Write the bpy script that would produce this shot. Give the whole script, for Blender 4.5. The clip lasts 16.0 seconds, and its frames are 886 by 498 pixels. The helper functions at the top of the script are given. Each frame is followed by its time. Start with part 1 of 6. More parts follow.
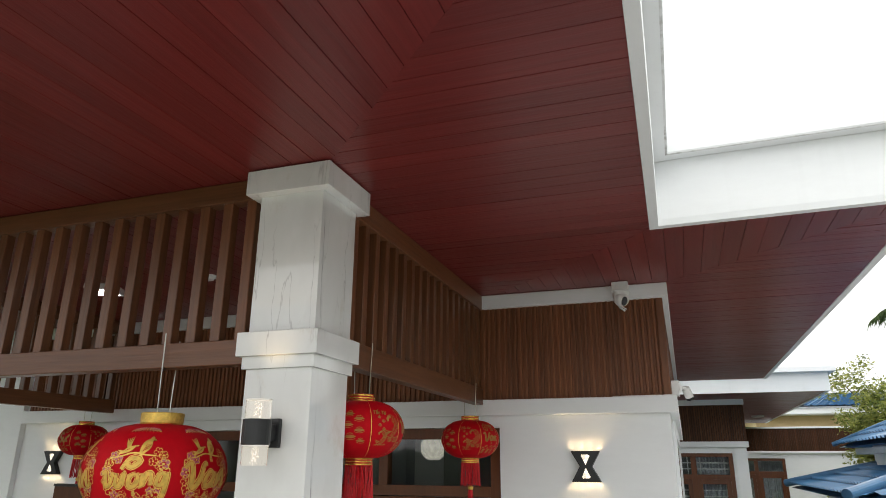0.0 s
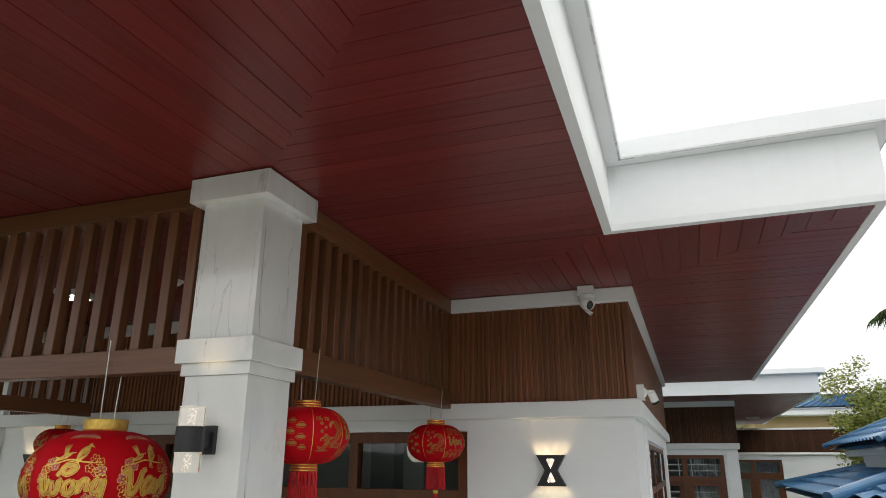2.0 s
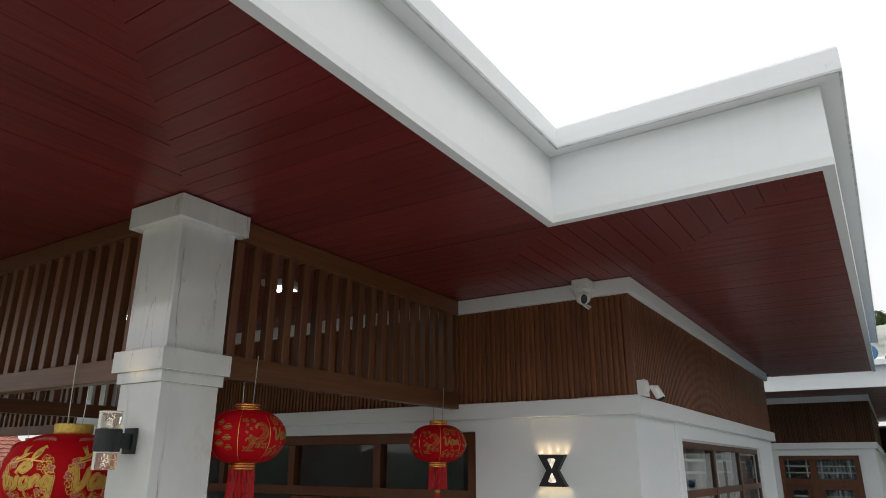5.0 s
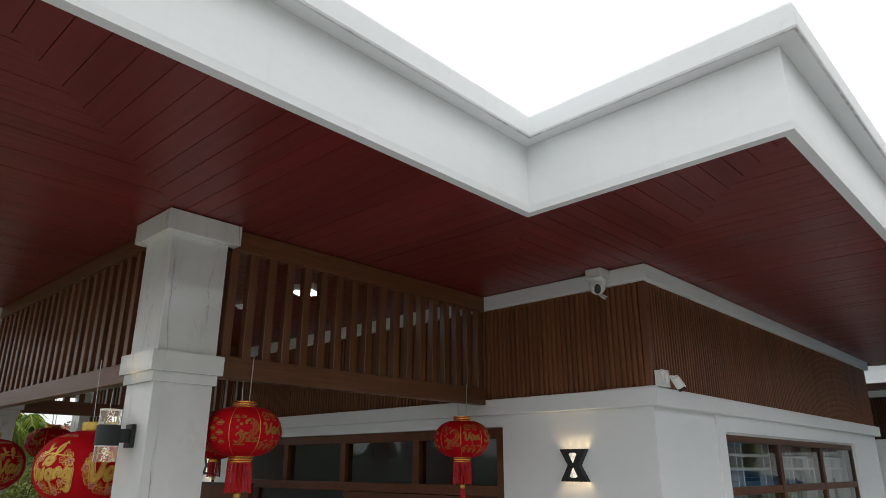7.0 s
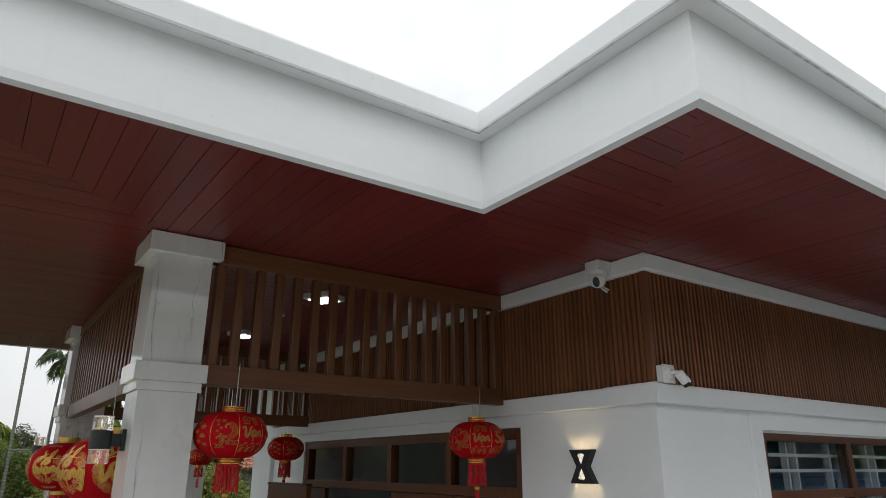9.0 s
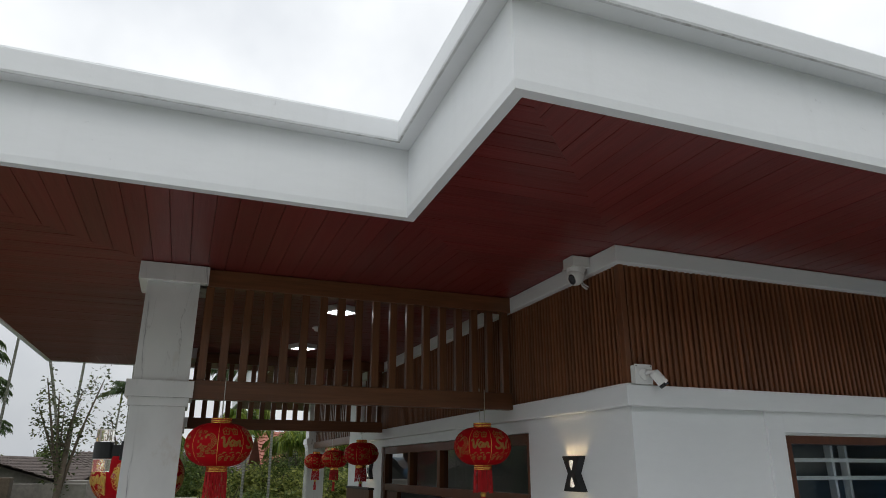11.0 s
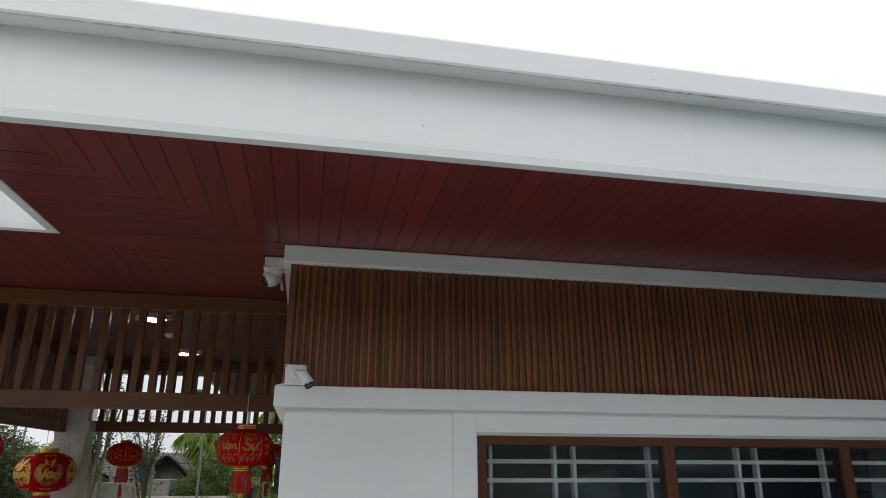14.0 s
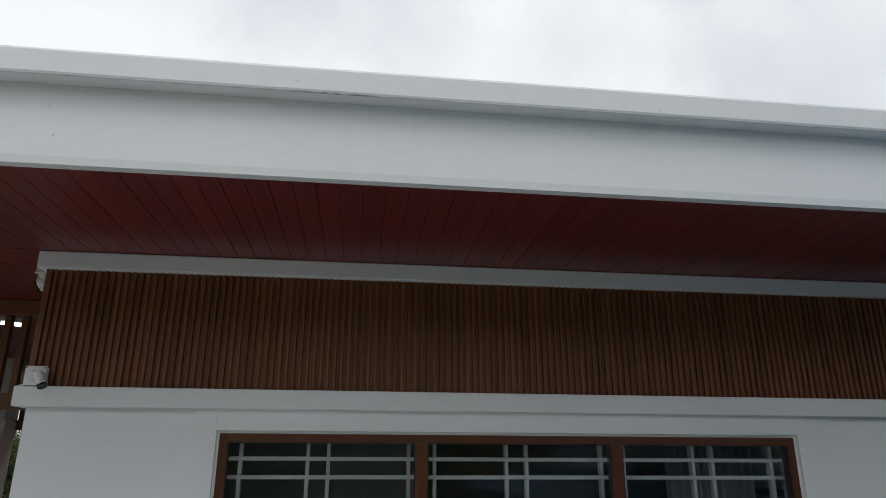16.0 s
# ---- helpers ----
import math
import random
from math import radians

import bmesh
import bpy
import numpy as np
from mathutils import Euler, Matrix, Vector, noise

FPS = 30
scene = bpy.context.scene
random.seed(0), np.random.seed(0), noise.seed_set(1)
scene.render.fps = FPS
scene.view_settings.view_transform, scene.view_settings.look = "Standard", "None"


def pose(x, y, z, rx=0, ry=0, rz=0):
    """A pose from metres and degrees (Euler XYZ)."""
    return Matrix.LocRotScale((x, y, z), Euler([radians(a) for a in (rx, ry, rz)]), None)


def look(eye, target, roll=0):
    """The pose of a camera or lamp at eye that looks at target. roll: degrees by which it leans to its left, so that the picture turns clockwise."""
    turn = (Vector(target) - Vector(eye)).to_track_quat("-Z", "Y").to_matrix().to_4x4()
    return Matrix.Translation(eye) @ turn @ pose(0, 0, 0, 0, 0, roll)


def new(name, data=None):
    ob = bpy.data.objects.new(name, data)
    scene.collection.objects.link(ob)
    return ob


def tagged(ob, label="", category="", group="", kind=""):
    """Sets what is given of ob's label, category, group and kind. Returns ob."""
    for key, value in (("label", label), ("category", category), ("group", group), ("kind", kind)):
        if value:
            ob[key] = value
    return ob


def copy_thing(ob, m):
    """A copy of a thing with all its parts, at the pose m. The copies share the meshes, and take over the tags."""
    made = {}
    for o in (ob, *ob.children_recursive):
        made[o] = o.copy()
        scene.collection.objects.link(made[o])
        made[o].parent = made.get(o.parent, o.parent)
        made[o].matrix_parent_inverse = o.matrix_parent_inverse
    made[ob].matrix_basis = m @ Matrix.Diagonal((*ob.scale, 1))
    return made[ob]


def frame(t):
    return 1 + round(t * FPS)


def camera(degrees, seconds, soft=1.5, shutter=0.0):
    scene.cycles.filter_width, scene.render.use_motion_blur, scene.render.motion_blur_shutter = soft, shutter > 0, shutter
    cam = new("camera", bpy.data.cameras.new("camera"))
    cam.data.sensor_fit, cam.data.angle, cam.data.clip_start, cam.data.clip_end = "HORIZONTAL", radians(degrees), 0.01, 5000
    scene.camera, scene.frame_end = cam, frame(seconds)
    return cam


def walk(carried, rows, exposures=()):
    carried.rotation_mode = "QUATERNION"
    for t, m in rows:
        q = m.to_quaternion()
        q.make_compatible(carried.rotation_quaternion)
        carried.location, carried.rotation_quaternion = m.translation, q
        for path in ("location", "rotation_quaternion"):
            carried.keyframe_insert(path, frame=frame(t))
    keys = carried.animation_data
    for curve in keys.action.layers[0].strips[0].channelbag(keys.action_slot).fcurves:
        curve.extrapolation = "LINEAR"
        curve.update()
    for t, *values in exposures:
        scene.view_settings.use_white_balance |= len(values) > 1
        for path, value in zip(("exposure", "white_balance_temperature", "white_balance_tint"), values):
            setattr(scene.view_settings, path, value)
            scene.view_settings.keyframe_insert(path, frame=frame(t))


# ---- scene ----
cam = camera(67.3, 16.0, 0.9)
METRES, EYE, TILT, LEAN, TURN = 8.0, 2.3, 0.0, 0.0, 19.3
ROWS = [
    (0.0, 0.0, 0.0, 0.0, -0.1, 17.79, -0.32),
    (0.5, 0.0016, -0.0004, 0.0004, -0.11, 17.79, -0.32),
    (1.0, 0.0054, -0.0013, 0.0013, -0.08, 17.82, -0.31),
    (1.5, 0.0154, -0.0017, 0.0016, -0.04, 17.82, -0.32),
    (2.0, 0.0333, -0.0024, 0.0028, 0.39, 17.84, -0.3),
    (2.5, 0.0544, -0.0033, 0.0035, 1.58, 17.89, -0.25),
    (3.0, 0.0774, -0.0027, 0.004, 3.6, 17.91, -0.22),
    (3.5, 0.1001, -0.0009, 0.0038, 6.08, 17.93, -0.24),
    (4.0, 0.1226, 0.0015, 0.0036, 8.53, 17.93, -0.29),
    (6.5, 0.2258, 0.0229, -0.0029, 21.54, 18.09, -0.15),
    (7.0, 0.2468, 0.0306, -0.0038, 24.03, 18.12, -0.14),
    (7.5, 0.2687, 0.0396, -0.0043, 26.59, 18.12, -0.15),
    (8.0, 0.2916, 0.052, -0.0042, 29.58, 18.12, -0.15),
    (8.5, 0.3157, 0.0669, -0.0043, 32.65, 18.13, -0.13),
    (9.0, 0.3397, 0.0838, -0.0033, 35.75, 18.17, -0.14),
    (11.5, 0.4698, 0.2112, 0.0022, 54.32, 18.24, -0.12),
    (12.0, 0.4971, 0.2501, 0.0031, 57.93, 18.23, -0.13),
    (12.5, 0.5245, 0.2911, 0.0035, 58.49, 18.2, -0.12),
    (13.0, 0.5519, 0.3324, 0.0038, 58.52, 18.18, -0.13),
    (13.5, 0.5807, 0.3741, 0.0032, 58.58, 18.19, -0.14),
    (14.0, 0.6094, 0.4171, 0.003, 59.3, 18.19, -0.14),
    (14.5, 0.6378, 0.4623, 0.0017, 60.51, 18.26, -0.13),
    (15.0, 0.6648, 0.5094, 0.0014, 61.52, 18.2, -0.16),
    (15.5, 0.6901, 0.5551, 0.0028, 62.61, 18.03, -0.2),
    (16.0, 0.7143, 0.5988, 0.0036, 63.59, 17.95, -0.18),
]
EXPOSURES = [(0.0, 0.54, 6850, 10), (1.5, 0.45, 6850, 10), (2.5, 0.02, 6800, 10), (4.0, -0.16, 6750, 10), (7.0, -0.10, 6650, 10), (9.0, -0.22, 6600, 10), (11.5, -0.48, 6500, 10), (12.5, -0.34, 6500, 10), (13.0, -0.20, 6550, 10), (13.5, -0.13, 6550, 10), (14.5, -0.15, 6500, 10), (15.0, -0.23, 6500, 10), (16.0, -0.56, 6500, 10)]
walk(cam, [(t, pose(0, 0, EYE, TILT, LEAN, TURN) @ pose(METRES * x, METRES * y, METRES * z, 90 + pitch, roll, yaw)) for t, x, y, z, yaw, pitch, roll in ROWS], EXPOSURES)

# ---- world and large lights: a bright overcast day ----
world = bpy.data.worlds.new("overcast_sky")
scene.world = world
world.use_nodes = True
wn, wl = world.node_tree.nodes, world.node_tree.links
wn.clear()
sky = wn.new("ShaderNodeTexSky")
sky.sky_type, sky.sun_disc = "NISHITA", False
sky.sun_elevation, sky.sun_rotation = radians(58), radians(120)
sky.air_density, sky.dust_density = 1.5, 4.0
wc = wn.new("ShaderNodeTexCoord")
cloud = wn.new("ShaderNodeTexNoise")
cloud.inputs["Scale"].default_value, cloud.inputs["Detail"].default_value = 2.2, 6.0
wramp = wn.new("ShaderNodeValToRGB")
wramp.color_ramp.elements[0].position, wramp.color_ramp.elements[0].color = 0.36, (10.4, 11.0, 11.8, 1)
wramp.color_ramp.elements[1].position, wramp.color_ramp.elements[1].color = 0.62, (15.5, 15.9, 16.2, 1)
wmix = wn.new("ShaderNodeMix")
wmix.data_type = "RGBA"
wmix.inputs["Factor"].default_value = 0.88
wbg = wn.new("ShaderNodeBackground")
wbg.inputs["Strength"].default_value = 0.10
wout = wn.new("ShaderNodeOutputWorld")
wmap = wn.new("ShaderNodeMapping")
wmap.inputs["Rotation"].default_value = (0, 0, radians(30))
wl.new(wc.outputs["Generated"], wmap.inputs["Vector"])
wl.new(wmap.outputs["Vector"], cloud.inputs["Vector"])
wl.new(cloud.outputs["Fac"], wramp.inputs["Fac"])
wl.new(sky.outputs["Color"], wmix.inputs["A"])
wl.new(wramp.outputs["Color"], wmix.inputs["B"])
wsep = wn.new("ShaderNodeSeparateXYZ")
wl.new(wc.outputs["Generated"], wsep.inputs["Vector"])
wfall = wn.new("ShaderNodeMapRange")
wfall.inputs["From Min"].default_value, wfall.inputs["From Max"].default_value = 0.05, 0.45
wfall.inputs["To Min"].default_value, wfall.inputs["To Max"].default_value = 0.74, 1.0
wl.new(wsep.outputs["Z"], wfall.inputs["Value"])
wmul = wn.new("ShaderNodeVectorMath")
wmul.operation = "SCALE"
wl.new(wmix.outputs["Result"], wmul.inputs[0])
wl.new(wfall.outputs["Result"], wmul.inputs["Scale"])
wl.new(wmul.outputs["Vector"], wbg.inputs["Color"])
wl.new(wbg.outputs["Background"], wout.inputs["Surface"])

sun = new("sun", bpy.data.lights.new("sun", "SUN"))
sun.data.energy, sun.data.angle, sun.data.color = 0.7, radians(25), (1.0, 0.985, 0.96)
sun.matrix_world = look((8, -4.5, 12), (0, 0, 0))


# ---- materials ----
def nodes_of(name):
    m = bpy.data.materials.new(name)
    m.use_nodes = True
    nt = m.node_tree
    return m, nt.nodes, nt.links, nt.nodes["Principled BSDF"]


def coords(n, l, scale, source="Position"):
    """World coordinates stretched by scale; source Object follows the object."""
    mp = n.new("ShaderNodeMapping")
    mp.inputs["Scale"].default_value = scale
    if source == "Position":
        g = n.new("ShaderNodeNewGeometry")
        l.new(g.outputs["Position"], mp.inputs["Vector"])
    else:
        g = n.new("ShaderNodeTexCoord")
        l.new(g.outputs["Object"], mp.inputs["Vector"])
    return mp.outputs["Vector"]


def noise_of(n, l, vec, scale, detail=5.0, rough=0.55):
    t = n.new("ShaderNodeTexNoise")
    t.inputs["Scale"].default_value, t.inputs["Detail"].default_value, t.inputs["Roughness"].default_value = scale, detail, rough
    l.new(vec, t.inputs["Vector"])
    return t.outputs["Fac"]


def ramp(n, l, fac, a, b, ca, cb):
    r = n.new("ShaderNodeValToRGB")
    r.color_ramp.elements[0].position, r.color_ramp.elements[0].color = a, (*ca, 1)
    r.color_ramp.elements[1].position, r.color_ramp.elements[1].color = b, (*cb, 1)
    l.new(fac, r.inputs["Fac"])
    return r.outputs["Color"]


def blend(n, l, fac, a, b, mode="MIX"):
    m = n.new("ShaderNodeMix")
    m.data_type, m.blend_type = "RGBA", mode
    for key, v in (("Factor", fac), ("A", a), ("B", b)):
        if isinstance(v, (int, float)):
            m.inputs[key].default_value = v
        elif isinstance(v, tuple):
            m.inputs[key].default_value = (*v, 1)
        else:
            l.new(v, m.inputs[key])
    return m.outputs["Result"]


def bump(n, l, bsdf, fac, strength, dist=0.01):
    b = n.new("ShaderNodeBump")
    b.inputs["Strength"].default_value, b.inputs["Distance"].default_value = strength, dist
    l.new(fac, b.inputs["Height"])
    l.new(b.outputs["Normal"], bsdf.inputs["Normal"])


def simple(name, col, rough=0.5, metal=0.0, vary=0.12, scale=12.0, bumps=0.05, stretch=(1, 1, 1), source="Position"):
    m, n, l, s = nodes_of(name)
    v = coords(n, l, stretch, source)
    f = noise_of(n, l, v, scale)
    f2 = noise_of(n, l, v, scale * 9, 3)
    dark = tuple(c * (1 - vary) for c in col)
    lite = tuple(min(1, c * (1 + vary * 0.6)) for c in col)
    c1 = ramp(n, l, f, 0.3, 0.7, dark, lite)
    c2 = blend(n, l, 0.25, c1, ramp(n, l, f2, 0.35, 0.65, dark, lite))
    l.new(c2, s.inputs["Base Color"])
    s.inputs["Roughness"].default_value, s.inputs["Metallic"].default_value = rough, metal
    if bumps:
        bump(n, l, s, f2, bumps, 0.004)
    return m


def plaster(name, stain=0.0):
    m, n, l, s = nodes_of(name)
    v = coords(n, l, (1, 1, 1))
    big = noise_of(n, l, v, 1.1, 4)
    fine = noise_of(n, l, v, 55, 6)
    trowel = noise_of(n, l, coords(n, l, (2.5, 2.5, 9)), 3.0, 5)
    c = ramp(n, l, big, 0.3, 0.7, (0.835, 0.862, 0.880), (0.875, 0.898, 0.912))
    c = blend(n, l, 0.2, c, ramp(n, l, trowel, 0.35, 0.65, (0.80, 0.81, 0.82), (0.88, 0.89, 0.90)))
    if stain:
        spots = ramp(n, l, noise_of(n, l, v, 26, 8, 0.75), 0.63, 0.74, (0, 0, 0), (1, 1, 1))
        zone = ramp(n, l, noise_of(n, l, v, 1.7, 3), 0.52, 0.68, (0, 0, 0), (stain, stain, stain))
        c = blend(n, l, blend(n, l, 1.0, spots, zone, "MULTIPLY"), c, (0.13, 0.125, 0.115))
        runs = ramp(n, l, noise_of(n, l, coords(n, l, (14, 14, 0.6)), 1.0, 5), 0.55, 0.75, (0, 0, 0), (0.045, 0.045, 0.045))
        c = blend(n, l, runs, c, (0.42, 0.42, 0.41))
    l.new(c, s.inputs["Base Color"])
    s.inputs["Roughness"].default_value = 0.55
    bump(n, l, s, blend(n, l, 0.5, fine, trowel), 0.12, 0.006)
    return m


def wood(name, dark, lite, axis, rough=0.4, island=False, grain=0.35, gloss=0.5, vary=0.2, fine=38.0, edge=(0.3, 0.72)):
    """Painted or stained wood, its grain along axis 0, 1 or 2."""
    m, n, l, s = nodes_of(name)
    st = [fine, fine, fine]
    st[axis] = fine / 22
    v = coords(n, l, tuple(st))
    f = noise_of(n, l, v, 1.0, 6, 0.6)
    st2 = [7.0, 7.0, 7.0]
    st2[axis] = 0.7
    broad = noise_of(n, l, coords(n, l, tuple(st2)), 1.0, 3)
    c = ramp(n, l, f, *edge, dark, lite)
    c = blend(n, l, 0.35, c, ramp(n, l, broad, 0.3, 0.7, dark, lite))
    if island:
        g = n.new("ShaderNodeNewGeometry")
        r = g.outputs["Random Per Island"]
    else:
        o = n.new("ShaderNodeObjectInfo")
        r = o.outputs["Random"]
    tone = ramp(n, l, r, 0.0, 1.0, (1 - vary, 1 - vary, 1 - vary), (1 + vary * 0.8, 1 + vary * 0.65, 1 + vary * 0.5))
    c = blend(n, l, 1.0, c, tone, "MULTIPLY")
    l.new(c, s.inputs["Base Color"])
    rr = n.new("ShaderNodeMapRange")
    rr.inputs["To Min"].default_value, rr.inputs["To Max"].default_value = rough - 0.08, rough + 0.12
    l.new(broad, rr.inputs["Value"])
    l.new(rr.outputs["Result"], s.inputs["Roughness"])
    s.inputs["Specular IOR Level"].default_value = gloss
    bump(n, l, s, f, grain, 0.002)
    return m


def marble(name):
    """White polished marble: soft grey clouds, thin dark veins, finer side veins and a few warm stains."""
    m, n, l, s = nodes_of(name)
    v = coords(n, l, (1.0, 1.0, 0.55))
    warp = noise_of(n, l, v, 2.3, 6, 0.6)
    g = n.new("ShaderNodeNewGeometry")

    def veins(scale, turn, size, width, twist):
        w = n.new("ShaderNodeTexNoise")
        w.inputs["Scale"].default_value, w.inputs["Detail"].default_value, w.inputs["Distortion"].default_value = size, 7.0, twist
        mp = n.new("ShaderNodeMapping")
        mp.inputs["Scale"].default_value, mp.inputs["Rotation"].default_value = scale, turn
        l.new(g.outputs["Position"], mp.inputs["Vector"])
        l.new(mp.outputs["Vector"], w.inputs["Vector"])
        ab = n.new("ShaderNodeMath")
        ab.operation = "SUBTRACT"
        ab.inputs[1].default_value = 0.5
        l.new(w.outputs["Fac"], ab.inputs[0])
        ab2 = n.new("ShaderNodeMath")
        ab2.operation = "ABSOLUTE"
        l.new(ab.outputs[0], ab2.inputs[0])
        return ramp(n, l, ab2.outputs[0], 0.0, width, (1, 1, 1), (0, 0, 0))

    where = ramp(n, l, warp, 0.45, 0.56, (0, 0, 0), (0.85, 0.85, 0.85))
    c = ramp(n, l, warp, 0.3, 0.72, (0.72, 0.73, 0.72), (0.84, 0.84, 0.83))
    cloud_ = ramp(n, l, noise_of(n, l, coords(n, l, (1.6, 1.6, 0.9)), 2.6, 4, 0.5), 0.45, 0.72, (0, 0, 0), (0.55, 0.55, 0.55))
    c = blend(n, l, cloud_, c, (0.60, 0.60, 0.585))
    halo = veins((3.0, 3.0, 0.42), (0.22, 0.16, 0.3), 1.5, 0.035, 0.25)
    c = blend(n, l, blend(n, l, 1.0, halo, ramp(n, l, warp, 0.42, 0.58, (0, 0, 0), (0.42, 0.42, 0.42)), "MULTIPLY"), c, (0.50, 0.50, 0.50))
    c = blend(n, l, blend(n, l, 1.0, veins((3.0, 3.0, 0.42), (0.22, 0.16, 0.3), 1.5, 0.009, 0.25), where, "MULTIPLY"), c, (0.22, 0.22, 0.23))
    side = ramp(n, l, noise_of(n, l, v, 1.4, 3), 0.42, 0.56, (0, 0, 0), (0.75, 0.75, 0.75))
    c = blend(n, l, blend(n, l, 1.0, veins((3.4, 3.4, 0.55), (-0.30, 0.34, 0.9), 2.0, 0.007, 0.3), side, "MULTIPLY"), c, (0.36, 0.35, 0.35))
    stain = ramp(n, l, noise_of(n, l, coords(n, l, (5, 5, 3)), 1.3, 6, 0.65), 0.60, 0.72, (0, 0, 0), (0.35, 0.35, 0.35))
    c = blend(n, l, stain, c, (0.52, 0.45, 0.36))
    l.new(c, s.inputs["Base Color"])
    s.inputs["Roughness"].default_value = 0.07
    s.inputs["IOR"].default_value = 1.65
    return m


def glow(name, col, strength):
    m, n, l, s = nodes_of(name)
    s.inputs["Base Color"].default_value = (*col, 1)
    s.inputs["Emission Color"].default_value = (*col, 1)
    s.inputs["Emission Strength"].default_value = strength
    return m


def pane_glass(name, tint=(0.9, 0.94, 0.94), ior=1.3):
    m, n, l, s = nodes_of(name)
    s.inputs["Base Color"].default_value = (*tint, 1)
    s.inputs["Transmission Weight"].default_value = 1.0
    s.inputs["IOR"].default_value = ior
    s.inputs["Roughness"].default_value = 0.0
    return m


def leafy(name, dark, lite, back=0.35):
    m, n, l, s = nodes_of(name)
    g = n.new("ShaderNodeNewGeometry")
    c = ramp(n, l, g.outputs["Random Per Island"], 0.0, 1.0, dark, lite)
    l.new(c, s.inputs["Base Color"])
    s.inputs["Roughness"].default_value = 0.45
    tr = n.new("ShaderNodeBsdfTranslucent")
    l.new(c, tr.inputs["Color"])
    mx = n.new("ShaderNodeMixShader")
    mx.inputs["Fac"].default_value = back
    l.new(s.outputs["BSDF"], mx.inputs[1])
    l.new(tr.outputs["BSDF"], mx.inputs[2])
    l.new(mx.outputs["Shader"], n["Material Output"].inputs["Surface"])
    return m


def trunk_bark(name):
    m, n, l, s = nodes_of(name)
    v = coords(n, l, (1, 1, 1), "Object")
    wv = n.new("ShaderNodeTexWave")
    wv.bands_direction = "Z"
    wv.inputs["Scale"].default_value, wv.inputs["Distortion"].default_value, wv.inputs["Detail"].default_value = 4.2, 1.6, 4.0
    l.new(v, wv.inputs["Vector"])
    c = ramp(n, l, wv.outputs["Fac"], 0.10, 0.75, (0.15, 0.145, 0.12), (0.25, 0.25, 0.225))
    c = blend(n, l, ramp(n, l, noise_of(n, l, v, 5, 5), 0.4, 0.65, (0, 0, 0), (0.7, 0.7, 0.7)), c, (0.12, 0.14, 0.09))
    l.new(c, s.inputs["Base Color"])
    s.inputs["Roughness"].default_value = 0.85
    return m


PLASTER = plaster("white_plaster")
FASCIA = plaster("white_fascia", 0.8)
RED_X = wood("red_soffit_paint_x", (0.132, 0.0160, 0.0158), (0.196, 0.0275, 0.0260), 0, 0.31, True, 1.0, 0.36, 0.13)
RED_Y = wood("red_soffit_paint_y", (0.132, 0.0160, 0.0158), (0.196, 0.0275, 0.0260), 1, 0.31, True, 1.0, 0.36, 0.13)
JOINT = simple("dark_joint", (0.10, 0.017, 0.014), 0.8)
CLAD = wood("brown_cladding", (0.130, 0.046, 0.0188), (0.27, 0.104, 0.043), 2, 0.44, False, 0.5, 0.42, 0.17)
# darker copies of the cladding brown: eave shade of the far walls put into colour
CLAD_FAR_SHADED = wood("brown_cladding_far_shaded", (0.060, 0.024, 0.011), (0.150, 0.064, 0.030), 2, 0.5, True, 0.4, 0.25)
CLAD_END_SHADED = wood("end_cladding_shaded", (0.046, 0.020, 0.011), (0.105, 0.046, 0.025), 2, 0.6, True, 0.4, 0.15)
# near-black stand-in for the shade in the cladding grooves, not a wood colour
GROOVE_SHADE = simple("cladding_groove_shade", (0.036, 0.014, 0.007), 0.8)
LATT_X = wood("brown_rail_x", (0.092, 0.033, 0.0125), (0.205, 0.079, 0.032), 0, 0.32, False, 0.9, 0.55, 0.15, 62.0, (0.30, 0.74))
LATT_Y = wood("brown_rail_y", (0.092, 0.033, 0.0125), (0.205, 0.079, 0.032), 1, 0.32, False, 0.9, 0.55, 0.15, 62.0, (0.30, 0.74))
LATT_Z = wood("brown_slat", (0.092, 0.033, 0.0125), (0.205, 0.079, 0.032), 2, 0.32, False, 0.9, 0.55, 0.15, 62.0, (0.30, 0.74))
FRAME = wood("brown_window_frame", (0.090, 0.029, 0.0105), (0.150, 0.052, 0.020), 2, 0.34, False, 0.15, 0.4)
def dirty_joint(name):
    m, n, l, s = nodes_of(name)
    v = coords(n, l, (1, 1, 1))
    long = ramp(n, l, noise_of(n, l, v, 1.3, 3), 0.42, 0.62, (0.05, 0.05, 0.05), (1, 1, 1))
    spots = ramp(n, l, noise_of(n, l, v, 18, 6, 0.7), 0.42, 0.60, (0.1, 0.1, 0.1), (1, 1, 1))
    c = blend(n, l, blend(n, l, 1.0, long, spots, "MULTIPLY"), (0.76, 0.775, 0.785), (0.27, 0.26, 0.24))
    l.new(c, s.inputs["Base Color"])
    s.inputs["Roughness"].default_value = 0.8
    return m


LIP_JOINT = dirty_joint("dirty_lip_joint")
MARBLE = marble("white_marble")
BLACK = simple("black_metal", (0.018, 0.019, 0.021), 0.45, 0.0, 0.2, 20, 0.03)
WHITE_PLASTIC = simple("white_plastic", (0.82, 0.825, 0.82), 0.35, 0, 0.05, 8, 0.0)
DARK_LENS = simple("dark_lens", (0.01, 0.01, 0.012), 0.08, 0, 0.05, 8, 0.0)
STEEL = simple("galvanised_steel", (0.55, 0.55, 0.5), 0.35, 1.0, 0.15, 30, 0.02)
GRILL = simple("white_grill_paint", (0.82, 0.84, 0.85), 0.4, 0, 0.06, 9, 0.0)
